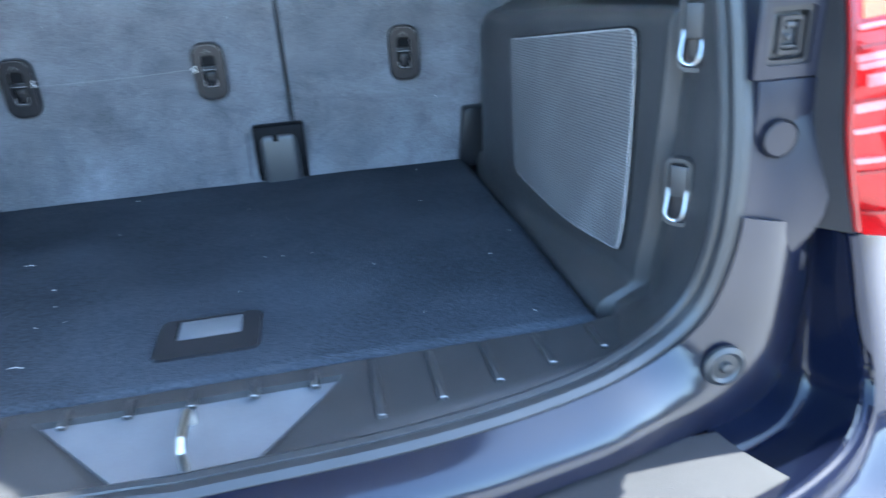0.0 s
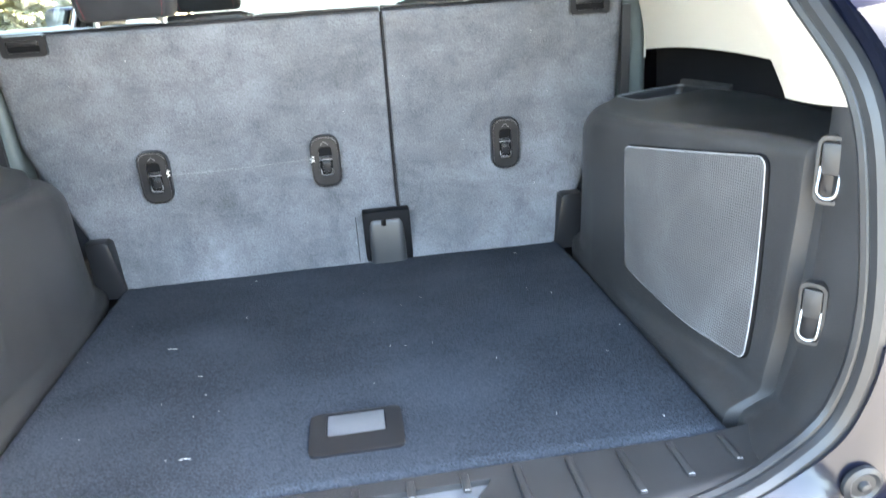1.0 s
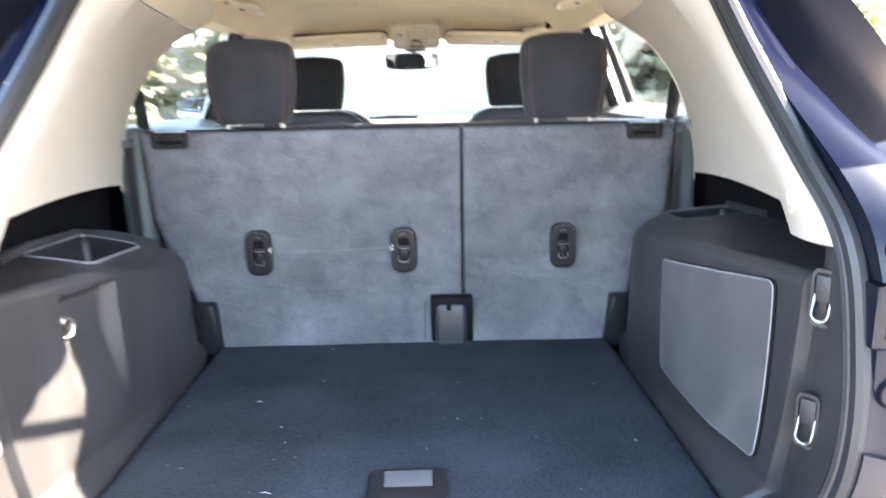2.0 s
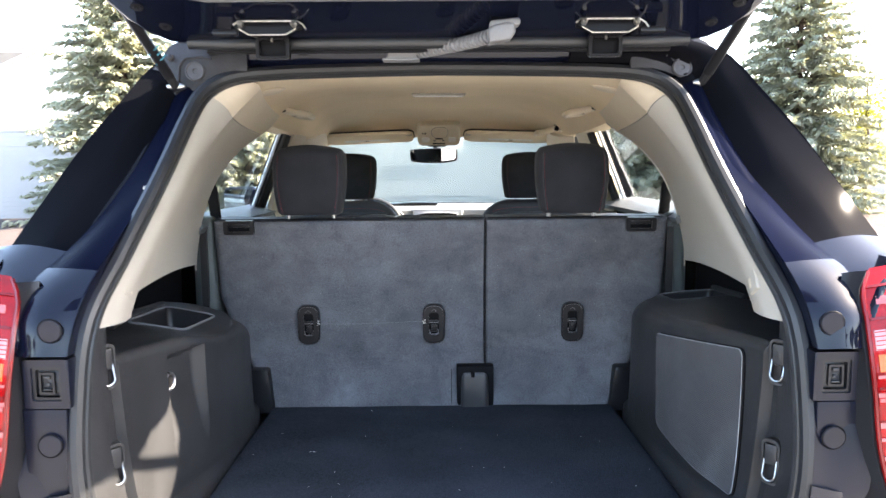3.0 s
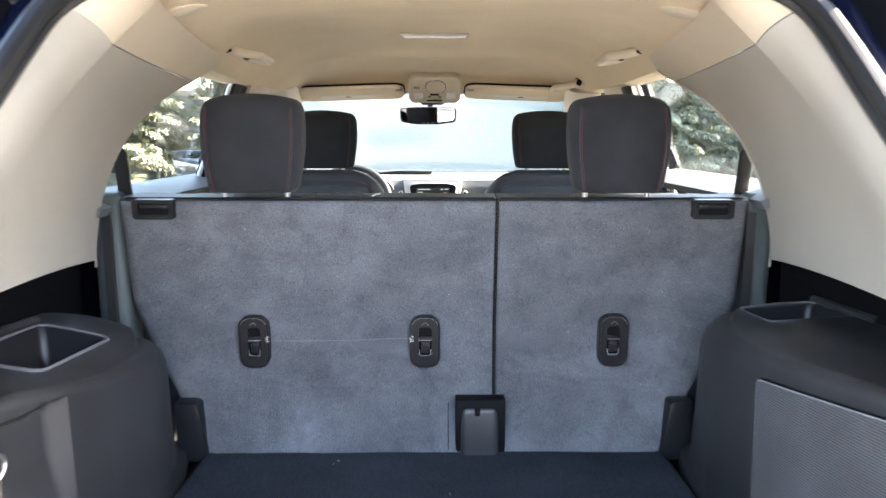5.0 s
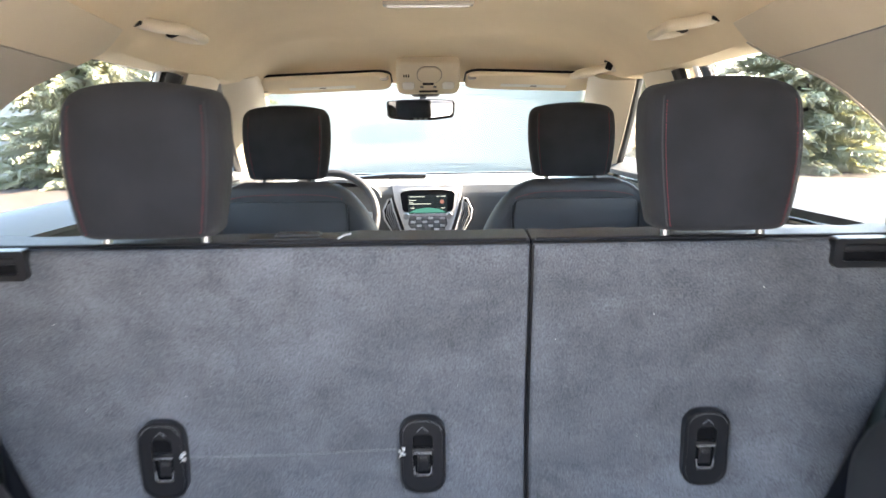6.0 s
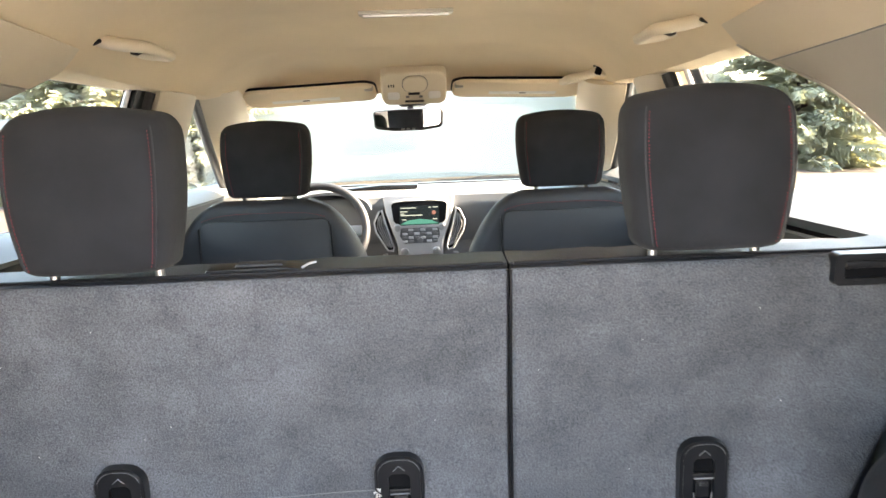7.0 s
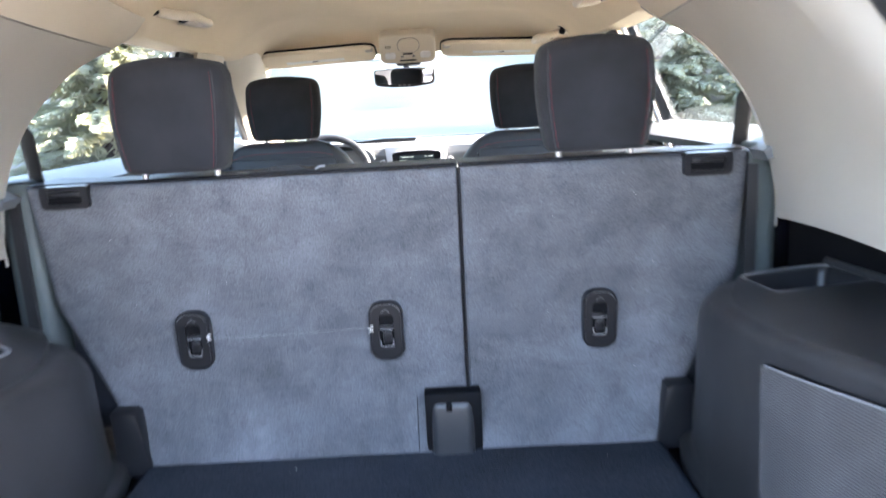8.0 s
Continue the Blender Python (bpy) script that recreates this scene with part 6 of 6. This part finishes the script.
def dashboard():
    t = thing("dashboard", "grey dashboard with a silver centre stack", "dashboard", at=(-0.009, 2.98, 0))

    def f(x, v):
        z = [1.06, 1.15, 1.225, 1.262, 1.278, 1.288, 1.286]
        y = [0.10, 0.07, 0.05, 0.06, 0.12, 0.30, 0.50]
        i = min(int(v), 5)
        w = v - i
        hump = math.exp(-((x + 0.38) / 0.16) ** 2)
        return (x, y[i] + (y[i + 1] - y[i]) * w - 0.03 * hump, z[i] + (z[i + 1] - z[i]) * w)
    part("top_pad", sheet(f, lin(-0.70, 0.70, 50), lin(0, 6, 30), 0.02), DASH, t)
    part("lower_panel", box(1.38, 0.10, 0.60, pose(0, 0.16, 0.80), 0.03), DASH, t)
    part("windscreen_ledge", box(1.30, 0.06, 0.010, pose(0.0, 0.47, 1.288), 0.003), SATIN, t)
    part("dash_tray", prism([(-0.165, 0.0), (0.165, 0.0), (0.165, 0.014), (0.0, 0.017), (-0.165, 0.004)], 0.10, pose(-0.17, 0.20, 1.288), 0.003), SATIN, t, "dark flat tray on the dash top")
    st = part("centre_console", prism([(-0.150, 1.268), (-0.138, 1.276), (0.138, 1.276), (0.150, 1.268), (0.142, 1.20), (0.098, 1.06), (0.090, 0.93), (-0.090, 0.93), (-0.098, 1.06), (-0.142, 1.20)], 0.12, pose(0, 0.008, 0), 0.010, 3), SILVER, t, "silver plastic centre stack")
    hood = [(-0.092, 1.142), (0.092, 1.142), (0.112, 1.165), (0.120, 1.232), (0.108, 1.244), (0.06, 1.250), (-0.06, 1.250), (-0.108, 1.244), (-0.120, 1.232), (-0.112, 1.165)]
    part("screen_hood", prism(hood, 0.02, pose(0, 0.003, 0), 0.003), GLOSSBLACK, st)
    part("hood_rim", tube([(x, 0.002, z) for x, z in hood], 0.0035, 8, closed=True), SILVER, st)
    scr = part("screen", box(0.168, 0.003, 0.078, pose(0, 0.0005, 1.188)), glow("screen_face", (0.006, 0.010, 0.012), 0.15), st, "small lit dark display")
    bar = glow("screen_text", (0.55, 0.65, 0.62), 0.07)
    for x, z, w in ((-0.045, 1.219, 0.065), (-0.064, 1.204, 0.030), (-0.070, 1.195, 0.018), (-0.032, 1.188, 0.092), (0.045, 1.220, 0.012), (0.068, 1.220, 0.022), (-0.064, 1.170, 0.018), (0.066, 1.170, 0.018)):
        part("text_bar", box(w, 0.001, 0.004, pose(x, -0.0016, z)), bar, scr)
    part("status_dot", lathe([(0.009, 0), (0.009, 0.001)], 14, pose(0.062, -0.0012, 1.197, 90)), glow("screen_red", (0.5, 0.25, 0.22), 0.05), scr)
    part("screen_band", prism([(-0.082, 1.150), (0.082, 1.150), (0.05, 1.166), (0.0, 1.172), (-0.05, 1.166)], 0.001, pose(0, -0.0016, 0)), glow("screen_teal", (0.03, 0.14, 0.12), 0.15), scr)
    part("button_field", prism([(-0.080, 1.134), (0.080, 1.134), (0.086, 1.10), (0.066, 1.068), (-0.066, 1.068), (-0.086, 1.10)], 0.012, pose(0, 0.002, 0), 0.003), PALEGREY, st, "grey button field")
    for r in range(4):
        for c in range(6):
            if r == 3 and c in (2, 3):
                continue
            part("button", box(0.022, 0.005, 0.011, pose((c - 2.5) * 0.0255, 0.0, 1.126 - r * 0.0165), 0.002), SILVER if (r + c) % 2 else GREYPLASTIC, st)
    part("select_dial", lathe([(0.013, 0), (0.012, 0.010), (0.002, 0.011)], 20, pose(0, 0.004, 1.080, 90)), GREYPLASTIC, st)
    for s in (-1, 1):
        part("knob", lathe([(0.016, 0), (0.015, 0.014), (0.011, 0.017), (0.002, 0.017)], 22, pose(s * 0.093, 0.006, 1.137, 90)), CHROME, st)
        part("knob", lathe([(0.017, 0), (0.016, 0.012), (0.011, 0.015), (0.002, 0.015)], 22, pose(s * 0.067, 0.006, 1.033, 90)), CHROME, st)
        out = [(0.158, 1.212), (0.170, 1.206), (0.192, 1.160), (0.186, 1.120), (0.140, 1.040), (0.118, 1.036), (0.112, 1.050), (0.146, 1.160)]
        v = part("air_vent", prism([(s * x, z) for x, z in out], 0.05, pose(0, 0.022, 0), 0.004), DARKTRIM, t, "black slatted air vent")
        part("vent_rim", tube([(s * x, 0.016, z) for x, z in out], 0.004, 8, closed=True), SILVER, v)
        for i in range(4):
            k = (i + 0.6) / 4.4
            part("vane", tube([(s * (0.155 + 0.022 * k), 0.014, 1.200 - 0.020 * k), (s * (0.146 + 0.040 * k), 0.010, 1.150 - 0.012 * k), (s * (0.118 + 0.030 * k), 0.010, 1.050 + 0.012 * k)], 0.0026, 6), GREYPLASTIC, v)
        part("vent_wheel", box(0.022, 0.006, 0.009, pose(s * 0.150, 0.012, 1.022, 0, s * 14), 0.003), CHROME, v)
    part("lower_console", box(0.24, 0.5, 0.30, pose(0, -0.22, 0.725), 0.03), BLACKTRIM, t)
    part("cluster_hood", sheet(lambda a, v: (-0.38 + 0.17 * math.cos(a), -0.02 + 0.16 * v, 1.215 + 0.072 * math.sin(a)), lin(0, math.pi, 16), lin(0, 1, 5), 0.012), DASH, t)
    part("cluster_face", prism([(-0.15, 1.20), (0.15, 1.20), (0.13, 1.255), (-0.13, 1.255)], 0.01, pose(-0.38, 0.06, 0)), GLOSSBLACK, t)


dashboard()


def steering_wheel():
    t = thing("steering_wheel", "dark leather steering wheel catching the sun", "steering wheel", at=(-0.395, 2.72, 1.17))
    m = pose(0, 0, 0, 64)
    bm = tube([(0.185 * math.cos(a), 0.185 * math.sin(a), 0) for a in (2 * math.pi * i / 48 for i in range(48))], 0.016, 12, closed=True)
    bm.transform(m)
    part("rim", bm, SEATBACK, t)
    part("hub", box(0.17, 0.14, 0.05, m @ pose(0, 0, -0.02), 0.03, 3), DASH, t)
    for a in (0, 180, 270):
        part("spoke", box(0.12, 0.04, 0.02, m @ pose(0, 0, 0, 0, 0, a) @ pose(0.11, 0, -0.008), 0.008), SILVER, t)
    part("column", tube([m @ Vector((0, 0, -0.03)), m @ Vector((0, 0, -0.30))], 0.05, 14), DASH, t)


steering_wheel()

# ---------------------------------------------------------------- small things
for sgn in (-1, 1):
    z = headliner_z(0.448, 0.74)
    c = link_mesh("headliner_cap", lathe([(0.030, 0.004), (0.030, -0.002), (0.022, -0.006), (0.004, -0.007)], 24, pose(sgn * 0.448, 0.74, z - 0.002, -2, sgn * 13) @ Matrix.Diagonal((1.4, 1, 1, 1))), TAN)
    tagged(c, "oval beige plastic cap in the headliner", "cap", "headliner caps")


def lint():
    rnd = random.Random(4)
    bm = None
    for i in range(30):
        x, y = rnd.uniform(-0.5, 0.5), rnd.uniform(0.13, 0.90)
        a, ln = rnd.uniform(0, 3.14), rnd.choice((0.0008, 0.0012, 0.0018, 0.003))
        d = Vector((math.cos(a) * ln, math.sin(a) * ln, 0))
        p = Vector((x, y, FLOOR + 0.0012))
        bm = tube([p - d, p + d * 0.2 + Vector((d.y, -d.x, 0)) * 0.3, p + d], rnd.uniform(0.0002, 0.0005), 4, bm)
    # two longer threads
    for x, y in ((-0.330, 0.565), (-0.235, 0.204)):
        p = Vector((x, y, FLOOR + 0.0015))
        bm = tube([p + Vector((-0.009, 0.002, 0)), p + Vector((-0.002, 0.003, 0.001)), p + Vector((0.008, -0.001, 0))], 0.00035, 5, bm)
    for i in range(14):
        x, z = rnd.uniform(-0.55, 0.55), rnd.uniform(0.82, 1.30)
        p = Vector((x, SEATY(z)[0] - 0.0022, z))
        d = Vector((rnd.uniform(-1, 1), 0, rnd.uniform(-1, 1))) * 0.002
        bm = tube([p - d * 0.6, p + d * 0.6], 0.0003, 4, bm)
    tagged(link_mesh("lint", bm, WHITEPAPER), "pale lint specks strewn over the carpet", "lint", kind="stuff")


lint()
# a scuff between the latches, drawn as a thin pale tube
th = [(x, SEATY(1.03)[0] - 0.0035 - 0.95 + 0.001 * math.sin(x * 40), 1.031 + 0.004 * math.sin(x * 9 + 1) - 0.765) for x in lin(-0.372, -0.055, 30)]
part("scuff_line", tube(th, 0.0006, 5), GREYPLASTIC, seat_l, "thin pale scuff line across the carpet")
